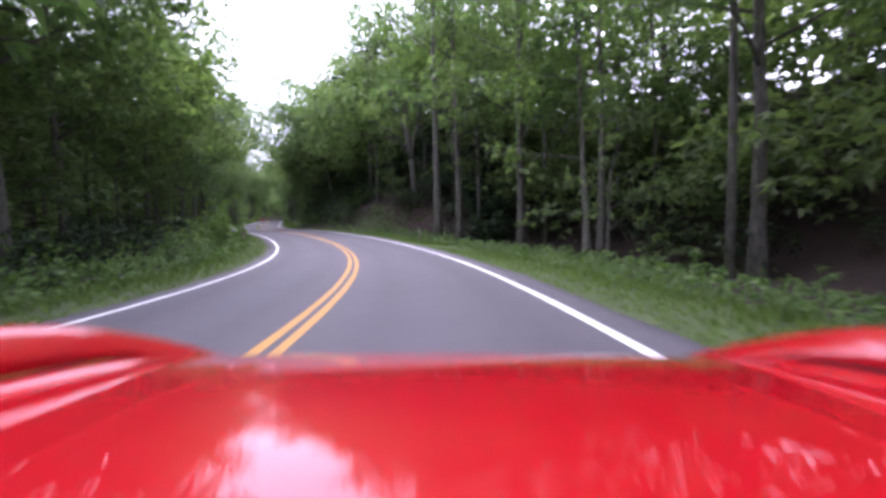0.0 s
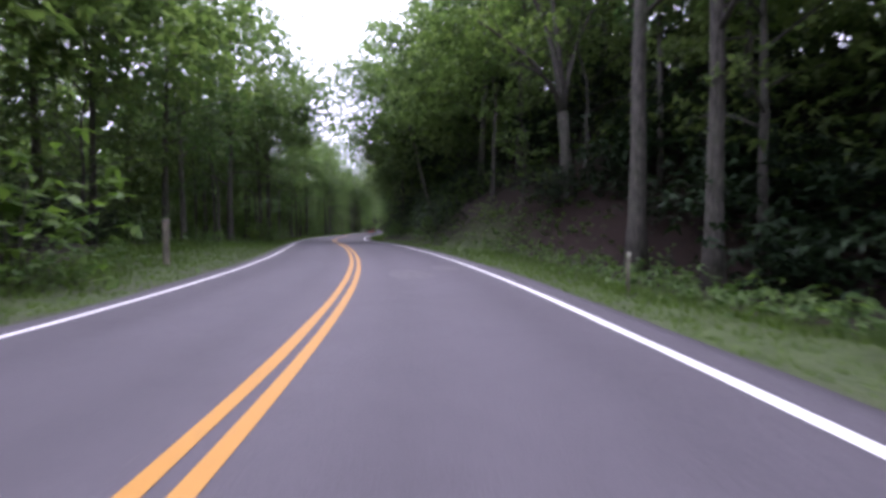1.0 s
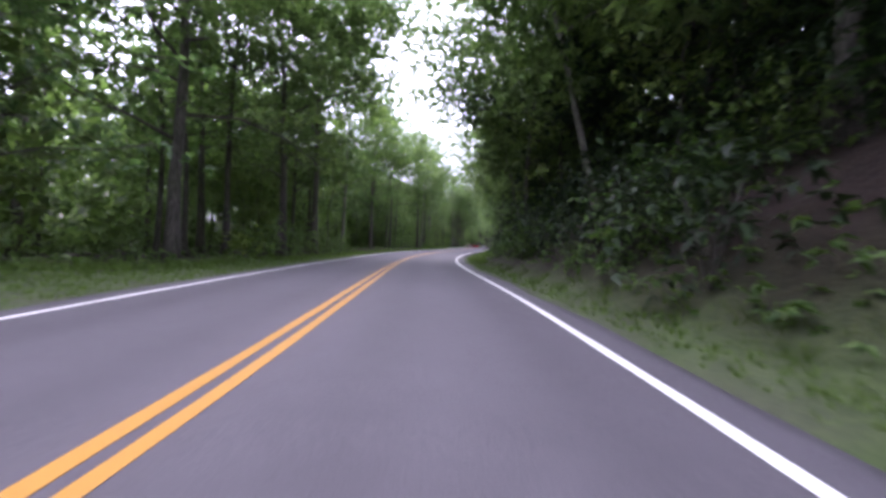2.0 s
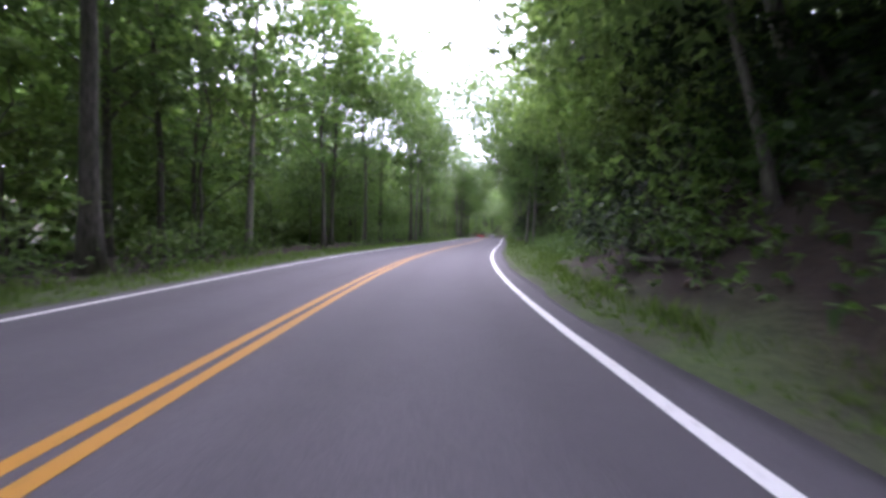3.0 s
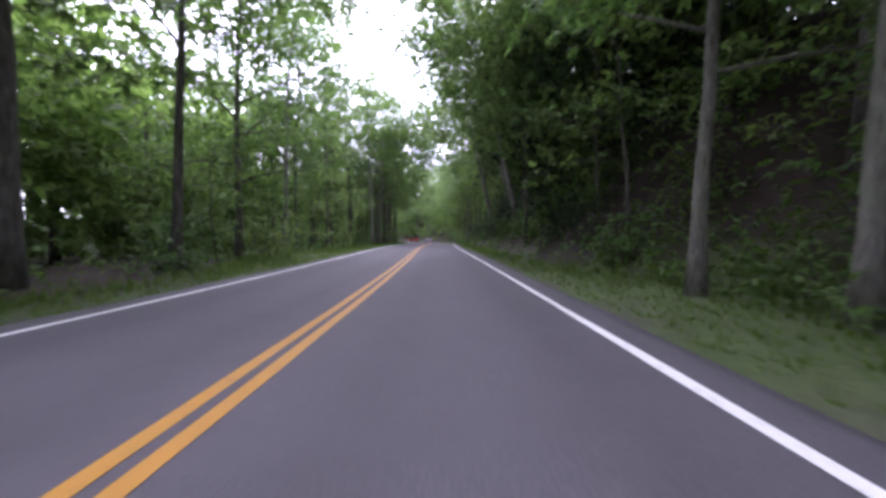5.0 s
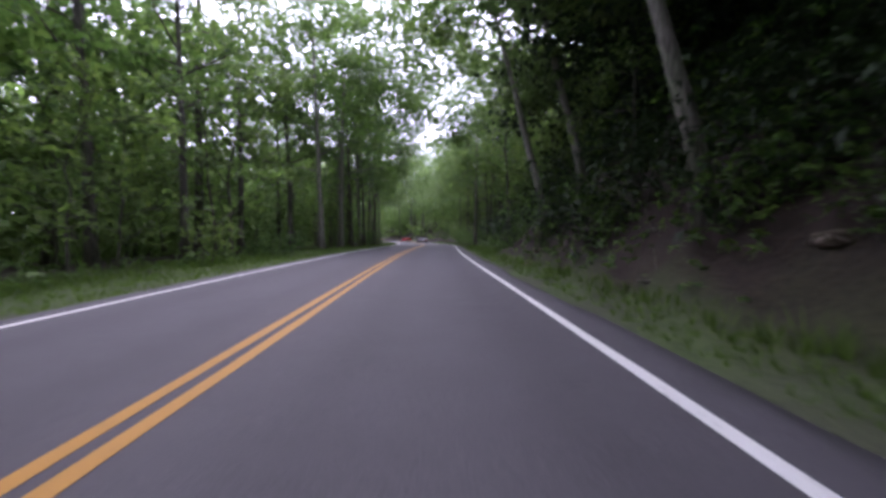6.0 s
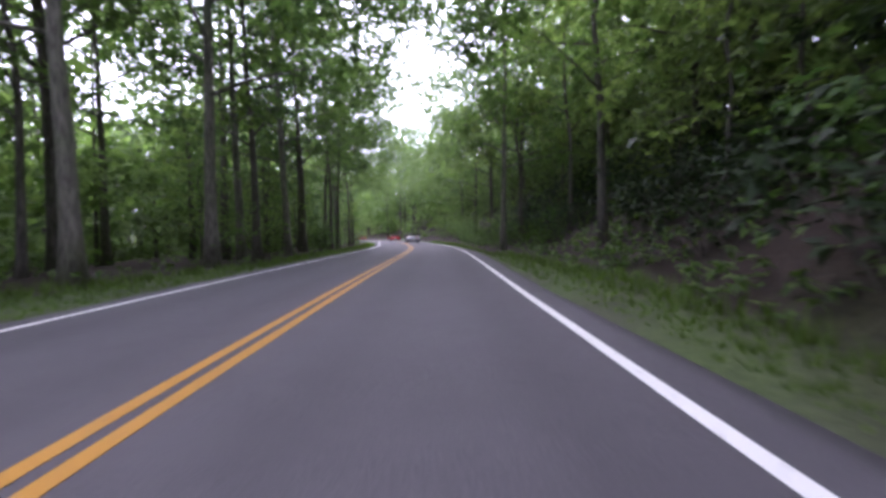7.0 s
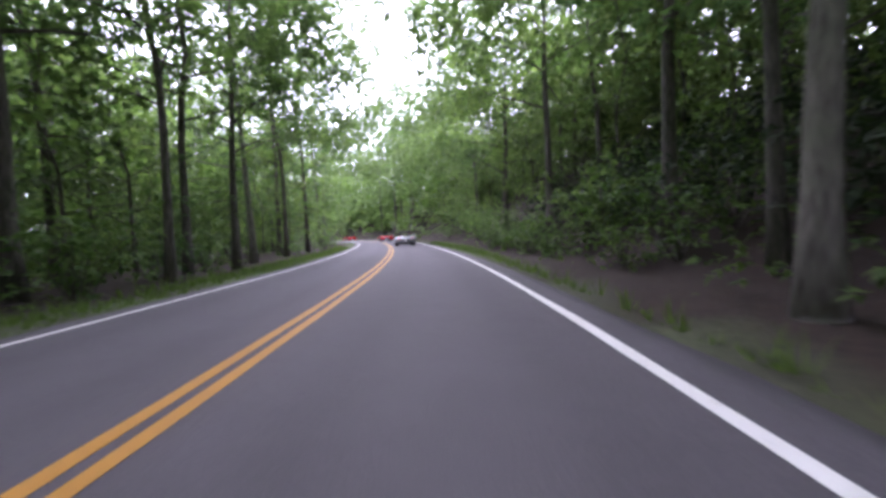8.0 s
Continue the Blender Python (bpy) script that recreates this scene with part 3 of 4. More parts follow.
def wood(count, s0, s1, lat0, lat1, protos, gap, k0, k1, group):
    made, tries = 0, 0
    while made < count and tries < count * 30:
        tries += 1
        s, lat = rng.uniform(s0, s1), lat0 + (lat1 - lat0) * rng.uniform(0, 1) ** 1.2
        if free(s, lat, gap):
            plant(protos[int(rng.integers(len(protos)))], s, lat, rng.uniform(k0, k1), group=group)
            taken.append((s, lat))
            made += 1


plant(SHRUB, 20.6, -5.75, 1.0, group="undergrowth bushes")
plant(SHRUB, 49.5, -6.3, 0.6, group="undergrowth bushes")
plant(SHRUB, 15.6, -6.9, 0.72, group="undergrowth bushes")
taken += [(20.6, -5.75), (49.5, -6.3), (15.6, -6.9)]
for s, lat, kind, k in ((15.4, -6.3, 1, 0.75), (12.6, -6.9, 0, 0.8), (9.0, -7.4, 1, 1.0), (18.0, -8.4, 1, 0.9), (5.0, -7.4, 1, 1.1), (87.0, -6.2, 2, 0.9), (83.5, -6.4, 0, 1.0)):
    plant(BUSHES[kind], s, lat, k, group="undergrowth bushes")
    taken.append((s, lat))
wood(50, -12, 215, -10, -30, BACK, 2.6, 0.8, 1.15, "forest trees")
wood(11, -8, 40, 13, 22, BACK, 2.6, 0.8, 1.1, "forest trees")
wood(36, 45, 215, 10.5, 22, BACK, 2.6, 0.8, 1.1, "forest trees")
wood(26, 185, 270, -16, 18, BACK, 2.8, 0.9, 1.15, "forest trees")
# trees behind the start, never in view, added to block sky
wood(10, -40, -14, -14, 14, BACK, 3.0, 0.9, 1.15, "forest trees")
wood(10, 4, 30, -9.5, -15, [UNDER[1]], 1.4, 0.9, 1.3, "understorey trees")
wood(46, 26, 200, -6.8, -15, UNDER, 1.5, 0.8, 1.35, "understorey trees")
plant(UNDER[1], 8.5, 10.2, 0.9, group="understorey trees")
wood(54, 2, 200, 7.2, 14, UNDER, 1.5, 0.8, 1.35, "understorey trees")
wood(28, 26, 190, -5.9, -9, BUSHES, 0.9, 0.7, 1.3, "undergrowth bushes")
wood(90, 6, 190, 6.0, 12, BUSHES, 0.8, 0.7, 1.4, "undergrowth bushes")
for s0, s1, count in ((39, 60, 14), (104, 132, 10), (140, 168, 7)):
    for i in range(count):
        plant(BUSHES[int(rng.integers(2))], rng.uniform(s0, s1), 5.7 + 4.5 * rng.uniform(0, 1) ** 1.3, rng.uniform(0.6, 1.3), group="undergrowth bushes")


def thicket(name, proto, places, label):
    """Crowded shrubs past counting, joined: the model's stems and leaves, turned and scaled at each place (s, lat, scale)."""
    verts, faces, mats, n = [], [], [], 0
    kids = [(np.array([v.co[:] for v in c.data.vertices]), [tuple(q.vertices) for q in c.data.polygons], i) for i, c in enumerate(proto.children)]
    for s, lat, k in places:
        a, p = rng.uniform(0, 2 * math.pi), at(s, lat)
        turn = np.array([[math.cos(a), math.sin(a), 0], [-math.sin(a), math.cos(a), 0], [0, 0, 1]])
        for v, f, i in kids:
            verts.append(v @ turn * k * rng.uniform(0.85, 1.15) + p)
            faces += [tuple(x + n for x in q) for q in f]
            mats += [i] * len(f)
            n += len(v)
    ob = mesh_object(name, np.concatenate(verts), faces, proto.children[0].data.materials[0])
    ob.data.materials.append(proto.children[1].data.materials[0])
    ob.data.polygons.foreach_set("material_index", mats)
    return tagged(ob, label, "shrubs", kind="stuff")


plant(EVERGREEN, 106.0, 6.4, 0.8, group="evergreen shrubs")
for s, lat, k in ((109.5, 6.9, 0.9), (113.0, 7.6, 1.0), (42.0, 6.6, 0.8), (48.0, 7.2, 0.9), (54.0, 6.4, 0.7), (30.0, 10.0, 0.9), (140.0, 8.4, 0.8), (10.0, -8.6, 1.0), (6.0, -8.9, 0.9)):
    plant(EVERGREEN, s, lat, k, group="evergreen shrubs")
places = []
# dark shrubs cover slopes that shade turns black, shade held in their colour
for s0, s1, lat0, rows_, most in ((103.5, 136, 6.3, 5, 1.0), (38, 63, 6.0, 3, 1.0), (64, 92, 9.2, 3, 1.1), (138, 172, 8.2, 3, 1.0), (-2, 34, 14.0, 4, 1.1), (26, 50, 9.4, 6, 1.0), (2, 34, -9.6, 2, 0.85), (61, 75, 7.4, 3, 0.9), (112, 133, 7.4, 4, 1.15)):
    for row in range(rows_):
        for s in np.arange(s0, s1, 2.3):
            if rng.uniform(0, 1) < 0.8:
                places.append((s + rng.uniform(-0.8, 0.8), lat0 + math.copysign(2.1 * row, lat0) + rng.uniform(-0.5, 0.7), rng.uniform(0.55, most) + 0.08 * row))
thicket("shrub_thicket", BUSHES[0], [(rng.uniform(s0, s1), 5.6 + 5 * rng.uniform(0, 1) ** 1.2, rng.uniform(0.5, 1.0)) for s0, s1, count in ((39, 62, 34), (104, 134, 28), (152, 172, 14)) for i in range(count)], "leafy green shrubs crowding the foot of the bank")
thicket("evergreen_thicket", EVERGREEN, places, "evergreen thicket crowding bank and wood, shade painted into its dark leaves")


# ---- foliage of the woods, past counting ----
def foliage(name, label, areas, mat, seed):
    """Leaf sprays gathered in uneven crowns. An area: s0, s1, lat0, lat1, height from, to, crowns, sprays in each, crown radius, leaf."""
    r = np.random.default_rng(seed)
    pieces_v, pieces_f, n = [], [], 0
    for s0, s1, l0, l1, h0, h1, crowns, sprays, radius, leaf in areas:
        s, lat = r.uniform(s0, s1, crowns), r.uniform(l0, l1, crowns)
        c = at(s, lat)
        c[:, 2] += h0 + (h1 - h0) * r.uniform(0, 1, crowns)
        rad = radius * r.uniform(0.6, 1.3, crowns)
        q = r.normal(0, 1, (crowns, sprays, 3))
        q *= (r.uniform(0.35, 1, (crowns, sprays)) / np.linalg.norm(q, axis=-1))[..., None]
        pts = (c[:, None] + q * rad[:, None, None] * np.array([1, 1, 0.62])).reshape(-1, 3)
        v, f = sprigs(r, pts, leaf, 1, simple=True)
        pieces_v.append(v)
        pieces_f.append(f + n)
        n += len(v)
    ob = mesh_object(name, np.concatenate(pieces_v), np.concatenate(pieces_f), mat)
    return tagged(ob, label, "foliage", kind="stuff")


foliage("canopy", "leafy canopy arching over the road from both sides, with added sky-blocking crowns", [
    # crowns round the start, out of view, added to block sky in the bonnet
    (-40, -10, -12, 12, 9, 17, 40, 60, 2.4, 0.45), (-12, 4, -13, -5.5, 6, 16, 20, 80, 2.2, 0.4), (-14, 2, 6, 13, 6, 16, 16, 80, 2.2, 0.4),
    # high crowns over the woods, added to keep skylight off what stands below
    (-15, 45, -32, -9, 13, 18, 26, 60, 3.4, 0.8), (45, 205, -34, -11, 13, 17, 56, 60, 3.4, 0.8), (45, 130, 10, 26, 8, 14, 56, 60, 3.2, 0.75), (130, 205, 13, 26, 8, 13, 22, 60, 3.2, 0.75), (-8, 8, -9, -3.2, 9, 17, 28, 80, 2.0, 0.36), (-8, 8, 4.2, 10, 9, 17, 24, 80, 2.0, 0.36),
    (46, 62, 4.4, 7.5, 5, 16, 26, 100, 2.0, 0.3), (104, 134, 4.4, 6.8, 6.5, 16, 40, 100, 2.0, 0.3), (132, 150, -5, 5, 11, 15, 30, 80, 1.9, 0.3),
    (-10, 40, -11, -4.8, 8, 17, 52, 100, 2.0, 0.3), (40, 100, -11, -4.8, 8, 18, 74, 90, 2.0, 0.3), (42, 105, -20, -7, 5, 15, 84, 80, 2.2, 0.36), (-10, 42, -18, -7, 4, 14, 44, 80, 2.2, 0.36), (100, 135, -11, -4.8, 9, 18, 26, 90, 2.0, 0.3), (135, 200, -11, -5, 10, 18, 26, 90, 2.0, 0.3),
    (134, 160, -4.5, 4.5, 11, 18, 50, 80, 1.9, 0.3), (160, 200, -6, -1.5, 8, 15, 30, 80, 1.8, 0.34), (74, 102, -5.5, -2.2, 8, 15, 22, 80, 1.7, 0.32), (78, 104, 2.6, 5.5, 7.5, 15, 8, 80, 1.7, 0.32),  (146, 172, -6, -1.2, 8, 16, 26, 80, 1.8, 0.34), (160, 200, 1.5, 6, 7, 15, 34, 80, 1.8, 0.34), (100, 136, 3.4, 6.6, 8, 15, 30, 90, 2.0, 0.32), (106, 134, 0.5, 5, 10, 16, 30, 80, 1.9, 0.32), (84, 98, 3.2, 5.5, 9, 16, 12, 80, 1.8, 0.34), (96, 114, -8, 3, 12, 21, 34, 80, 2.0, 0.36), (47, 58, -3, 4, 9.5, 17, 22, 80, 1.8, 0.32), (36, 56, -6, -3, 9, 16, 14, 80, 1.8, 0.34), (40, 66, -6, -2.8, 9, 16, 18, 80, 1.8, 0.32), (30, 52, 3, 6.5, 9, 16, 18, 80, 1.8, 0.32), (48, 76, 3.2, 7, 7, 16, 26, 90, 1.8, 0.3), (54, 68, -4.5, 3.5, 11, 16, 16, 80, 1.8, 0.3), (192, 212, -4.5, 5, 10, 19, 30, 80, 2.2, 0.4), (148, 162, 2.5, 6, 8, 13, 14, 80, 1.8, 0.32), (70, 88, -6.5, -3.2, 9, 15, 9, 80, 1.8, 0.32),
], LEAF, 41)
# lighter copy of the canopy, light from above put into the leaf colour
foliage("sunlit_canopy", "light green leaves of the roadside crowns, light put into their colour", [
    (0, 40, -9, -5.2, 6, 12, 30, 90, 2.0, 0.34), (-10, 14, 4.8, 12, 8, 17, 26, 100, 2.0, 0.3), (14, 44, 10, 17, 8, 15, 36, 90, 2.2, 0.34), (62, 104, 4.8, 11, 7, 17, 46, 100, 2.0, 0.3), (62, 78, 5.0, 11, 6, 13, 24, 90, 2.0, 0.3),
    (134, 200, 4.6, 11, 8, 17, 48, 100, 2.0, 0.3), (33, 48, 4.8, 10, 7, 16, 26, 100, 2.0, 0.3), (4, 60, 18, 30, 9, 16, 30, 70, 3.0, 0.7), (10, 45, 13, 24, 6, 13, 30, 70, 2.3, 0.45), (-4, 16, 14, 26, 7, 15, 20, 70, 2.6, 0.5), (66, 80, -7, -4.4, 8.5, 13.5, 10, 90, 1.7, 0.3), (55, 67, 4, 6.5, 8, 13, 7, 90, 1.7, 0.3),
], YOUNG_OR_LIT_LEAF, 46)
# the overhung bank's shade is painted into these near-black leaves
foliage("shade_foliage", "evergreen leaves over the steep bank, its shade painted into their colour", [
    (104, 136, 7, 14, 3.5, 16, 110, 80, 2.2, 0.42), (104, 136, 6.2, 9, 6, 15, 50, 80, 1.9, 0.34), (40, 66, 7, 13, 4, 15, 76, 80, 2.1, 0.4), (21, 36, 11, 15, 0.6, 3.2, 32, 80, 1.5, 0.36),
], SHADE_DARK_LEAF, 47)
foliage("forest_foliage", "dense dark green woods standing beside the road", [
    (-15, 45, -30, -11, 0.8, 10, 120, 80, 2.5, 0.5), (5, 75, -46, -28, 0.5, 11, 70, 60, 3.4, 0.95), 
    (-20, 45, 14, 22, 0.5, 6, 70, 70, 2.4, 0.5), (-8, 46, 13, 25, 0.5, 6, 80, 80, 2.2, 0.45), (70, 112, 11, 19, 3, 13, 56, 70, 2.6, 0.6), (45, 130, 9.5, 18, 0.5, 13, 200, 70, 2.4, 0.5), (130, 215, 9.5, 19, 0.5, 10, 120, 70, 2.5, 0.5),
    (-25, 215, 19, 32, 1, 13, 90, 60, 3.6, 1.1), (-25, 215, 21, 28, 0.5, 7, 110, 80, 2.8, 0.75), (102, 124, 6.5, 11, 3.5, 8, 22, 90, 1.7, 0.3), (38, 60, 6.5, 11, 4, 8, 16, 90, 1.7, 0.3), (134, 172, 12, 22, 4, 15, 44, 80, 2.8, 0.6), (138, 185, 13, 22, 0.5, 6, 70, 80, 2.2, 0.48), (298, 318, -40, 40, 1, 22, 110, 80, 3.6, 0.9),
], LEAF, 42)
foliage("woodland_foliage", "light green leaves of the woods behind the trunks", [
    (40, 210, -22, -11, 0.5, 5, 110, 90, 2.0, 0.36), (45, 130, -32, -13, 1.5, 12.5, 200, 56, 2.5, 0.64), (55, 135, -34, -15, 7, 16, 130, 50, 3.0, 0.85), (135, 215, -34, -16, 6, 13, 70, 50, 3.0, 0.85), (130, 215, -32, -12, 1.5, 12.5, 180, 56, 2.5, 0.64),
    (35, 240, -62, -38, 0.5, 11, 120, 50, 3.8, 1.4), (35, 240, -60, -34, 9, 17, 150, 50, 3.8, 1.4), (-30, 45, -56, -30, 0.5, 18, 100, 90, 3.8, 0.9), (215, 300, -30, -10, 1.0, 18, 60, 90, 3.2, 0.7),
    # crowns past 190 m take the lighter leaf, haze put into their colour
    (190, 300, 9, 32, 0.2, 8, 120, 46, 3.0, 0.85), (30, 230, -42, -22, 0.1, 3, 90, 56, 2.4, 0.72),
    (200, 300, 5.2, 18, 0.5, 16, 150, 46, 2.6, 0.72), (235, 300, 8, 40, 0.5, 20, 110, 46, 3.4, 1.1), (200, 300, -18, -5.2, 1, 20, 120, 50, 2.6, 0.65),
], YOUNG_OR_LIT_LEAF, 43)


def undergrowth():
    """Low leaves of seedlings, ferns and creepers over the bank and the edge of the woods."""
    r = np.random.default_rng(45)
    n = 19000
    s = np.where(r.uniform(0, 1, n) < 0.35, np.where(r.uniform(0, 1, n) < 0.5, r.uniform(34, 66, n), r.uniform(100, 136, n)), r.uniform(-6, 262, n))
    right_side = r.uniform(0, 1, n) < 0.68
    lat = np.where(right_side, over(s, -40, 9.5, 22, 8.5, 34, 5.4, 62, 5.6, 72, 7.4, 96, 7.2, 106, 5.4, 130, 5.3, 140, 6.2, 400, 6.2) + 9 * r.uniform(0, 1, n) ** 1.5, -6.0 - 8 * r.uniform(0, 1, n) ** 1.6)
    keep = np.sin(s * 1.3 + 2 * np.sin(lat * 0.9)) + np.sin(lat * 1.9 + s * 0.4) + r.normal(0, 0.6, n) > -0.5
    p = at(s, lat)[keep]
    p[:, 2] += r.uniform(0.02, 0.55, len(p)) ** 1.3
    # tall weeds between the mown verge and the trees
    k = 5200
    s = np.where(r.uniform(0, 1, k) < 0.55, r.uniform(-6, 32, k), r.uniform(66, 102, k))
    w = at(s, np.where(s < 40, 6.3 + 4.2 * r.uniform(0, 1, k), 6.2 + 2.4 * r.uniform(0, 1, k)))
    w[:, 2] += r.uniform(0.02, 0.5, k)
    # ferns and seedlings along the inside of the first bend
    s, k = r.uniform(-4, 24, 1100), 1100
    fern = at(s, -5.1 - 3.0 * r.uniform(0, 1, k) ** 1.4)
    fern[:, 2] += r.uniform(0.02, 0.45, k)
    # and on the open bank before the last bend
    s = r.uniform(138, 166, k)
    bank = at(s, 5.6 + 4.5 * r.uniform(0, 1, k))
    bank[:, 2] += r.uniform(0.02, 0.35, k)
    p = np.concatenate([p, w, fern, bank[np.sin(s * 1.9) + np.sin(bank[:, 0] * 1.7) > -0.3]])
    v, f = sprigs(r, p, 0.18, 1, leaves=6, simple=True)
    return tagged(mesh_object("undergrowth", v, f, BUSH_LEAF), "low leafy undergrowth on the bank and forest floor", "undergrowth", kind="stuff")


undergrowth()


def far_trunks():
    r = np.random.default_rng(44)
    pieces = []
    for i in range(170):
        left_side = i % 5 < 3
        s, lat = r.uniform(-10, 260), (-r.uniform(16, 44) if left_side else r.uniform(12, 26))
        p, h, d = at(s, lat), r.uniform(12, 18), r.uniform(0.1, 0.2)
        q = np.linspace(0, 1, 5)[:, None]
        path = p + np.array([0, 0, h]) * q - np.array([0, 0, 0.3]) + np.cumsum(r.normal(0, 0.12, (5, 3)), 0) * q
        pieces.append(tube(path, d * (1 - 0.6 * q[:, 0]), 6))
    v, f = merge(*pieces)
    return tagged(mesh_object("woodland_trunks", v, f, BARK, True), "many thin dark trunks deep in the woods", "trunks", kind="stuff")


far_trunks()


# ---- grass ----
def build_grass():
    r = np.random.default_rng(5)
    n = 76000
    s = r.uniform(-8, 190, n)
    side = r.choice([-1, 1], n)
    grass_r = over(s, -40, 3.0, 22, 2.8, 32, 2.2, 38, 1.2, 54, 0.9, 62, 1.0, 66, 1.2, 72, 3.2, 96, 3.6, 104, 1.1, 128, 0.8, 136, 1.4, 145, 0.9, 149, 0.15, 160, 0.25, 170, 0.7)
    grass_l = over(s, -40, 1.7, 21, 1.6, 27, 3.4, 36, 3.8, 46, 2.2, 60, 1.3, 100, 1.2, 110, 3.2, 132, 3.0, 142, 1.0, 400, 0.8)
    width = np.where(side > 0, grass_r, grass_l)
    f = r.uniform(0, 1, n)
    keep = r.uniform(0, 3.8, n) < width
    s, side, width, f = s[keep], side[keep], width[keep], f[keep]
    lat = side * (np.where(side > 0, 3.95, 3.75) + f * width * 1.15)
    p = at(s, lat)
    n = len(p)
    tall = (0.05 + 0.2 * f ** 2) * r.uniform(0.7, 1.5, n)
    verts, faces = [], []
    for k in range(4):
        a = r.uniform(0, 2 * math.pi, n)
        o = np.stack([np.cos(a), np.sin(a), 0 * a], -1)
        q = np.stack([-np.sin(a), np.cos(a), 0 * a], -1)
        b = p + o * 0.05 * r.uniform(0, 1.6, n)[:, None]
        w = 0.009 + 0.02 * tall[:, None]
        tip = b + o * (tall * r.uniform(0.2, 0.9, n))[:, None] + np.array([0, 0, 1]) * tall[:, None]
        base = len(verts) * 3 * n
        verts.append(np.stack([b - q * w, b + q * w, tip], 1).reshape(-1, 3))
        faces.append(base + np.arange(3 * n).reshape(-1, 3))
    v = np.concatenate(verts)
    ob = mesh_object("grass", v, np.concatenate(faces), GRASS)
    return tagged(ob, "short green grass along the road verges", "grass", kind="stuff")


build_grass()


# ---- posts ----
def wooden_post(s, lat, height, radius, tilt):
    base = new("wooden_post")
    p = at(s, lat)
    base.matrix_basis = pose(*p, tilt, tilt * 0.6, 0)
    v, f = tube([(0, 0, -0.3), (0, 0, 0.3), (0.01, 0, height * 0.7), (0, 0.01, height - 0.03), (0, 0.01, height)], [radius, radius, radius * 0.97, radius * 0.95, radius * 0.8], 12)
    part_data("shaft", v, f, POST_WOOD, base, smooth=False)
    return tagged(base, "weathered grey wooden post in the grass verge", "post", "roadside posts")


wooden_post(24.5, -4.9, 1.25, 0.085, 2.5)


def delineator(s, lat):
    base = new("marker_post")
    p = at(s, lat)
    base.matrix_basis = pose(*p, 0, 0, heading(s))
    part("shaft", box_bm(-0.045, -0.012, -0.2, 0.045, 0.012, 0.85), POST_WOOD, base)
    part("reflector", box_bm(-0.05, -0.02, 0.72, 0.05, -0.0125, 0.92, 0.002), WHITE_PLASTIC, base, "pale reflector plate")
    return tagged(base, "low roadside marker post with a pale reflector", "marker post", "roadside posts")


delineator(20.5, 5.9)


# ---- stones and dead wood on the bank ----
def rock(s, lat, size, seed):
    r = np.random.default_rng(seed)
    bm = bmesh.new()
    bmesh.ops.create_icosphere(bm, subdivisions=3, radius=1)
    k = r.normal(0, 1, (4, 3))
    for v in bm.verts:
        n = sum(0.12 * math.sin(3 * v.co.dot(Vector(q)) + i) for i, q in enumerate(k))
        v.co *= 1 + n
        v.co.x *= size[0]
        v.co.y *= size[1]
        v.co.z *= size[2]
    base = mesh_object("rock", [], [], STONE)
    bm.to_mesh(base.data)
    bm.free()
    base.data.shade_flat()
    p = at(s, lat)
    base.matrix_basis = pose(p[0], p[1], p[2] + size[2] * 0.2, 0, 0, heading(s) + 20)
    return tagged(base, "brown weathered rock at the foot of the bank", "rock", "rocks on the bank")


for i, (s, lat, k) in enumerate(((121.6, 4.9, 0.15), (123.6, 5.6, 0.12), (57.0, 5.7, 0.12), (112.5, 6.2, 0.14))):
    rock(s, lat, (k, k * 1.5, k * 0.7), 60 + i)


def fallen_log(s, lat, length, radius, turn, bark=None):
    r = np.random.default_rng(int(s))
    q = np.linspace(-0.5, 0.5, 7)
    path = np.stack([q * length, r.normal(0, 0.03, 7), r.normal(0, 0.02, 7)], -1)
    v, f = tube(path, radius * (1 - 0.35 * (q + 0.5)), 9)
    v2, f2 = tube([(0.1 * length, 0, 0), (0.2 * length, 0.1, 0.35), (0.24 * length, 0.15, 0.6)], [radius * 0.35, radius * 0.25, radius * 0.1], 6)
    ob = mesh_object("fallen_log", *merge((v, f), (v2, f2)), bark or BARK, True)
    p = at(s, lat)
    ob.matrix_basis = pose(p[0], p[1], p[2] + radius * 0.6, 0, 0, heading(s) + turn)
    return tagged(ob, "dead fallen log lying on the leaf litter", "log", "fallen logs")


for log in ((122.8, 5.2, 1.6, 0.07, 60), (127.0, 6.0, 2.6, 0.11, 75), (58.5, 6.1, 2.2, 0.1, 110), (108.0, 6.4, 1.8, 0.08, 100), (115.0, 5.5, 1.0, 0.035, 35, PALE_BARK), (116.6, 6.3, 0.8, 0.03, 70, PALE_BARK), (118.4, 7.0, 1.1, 0.03, 50, PALE_BARK)):
    fallen_log(*log)


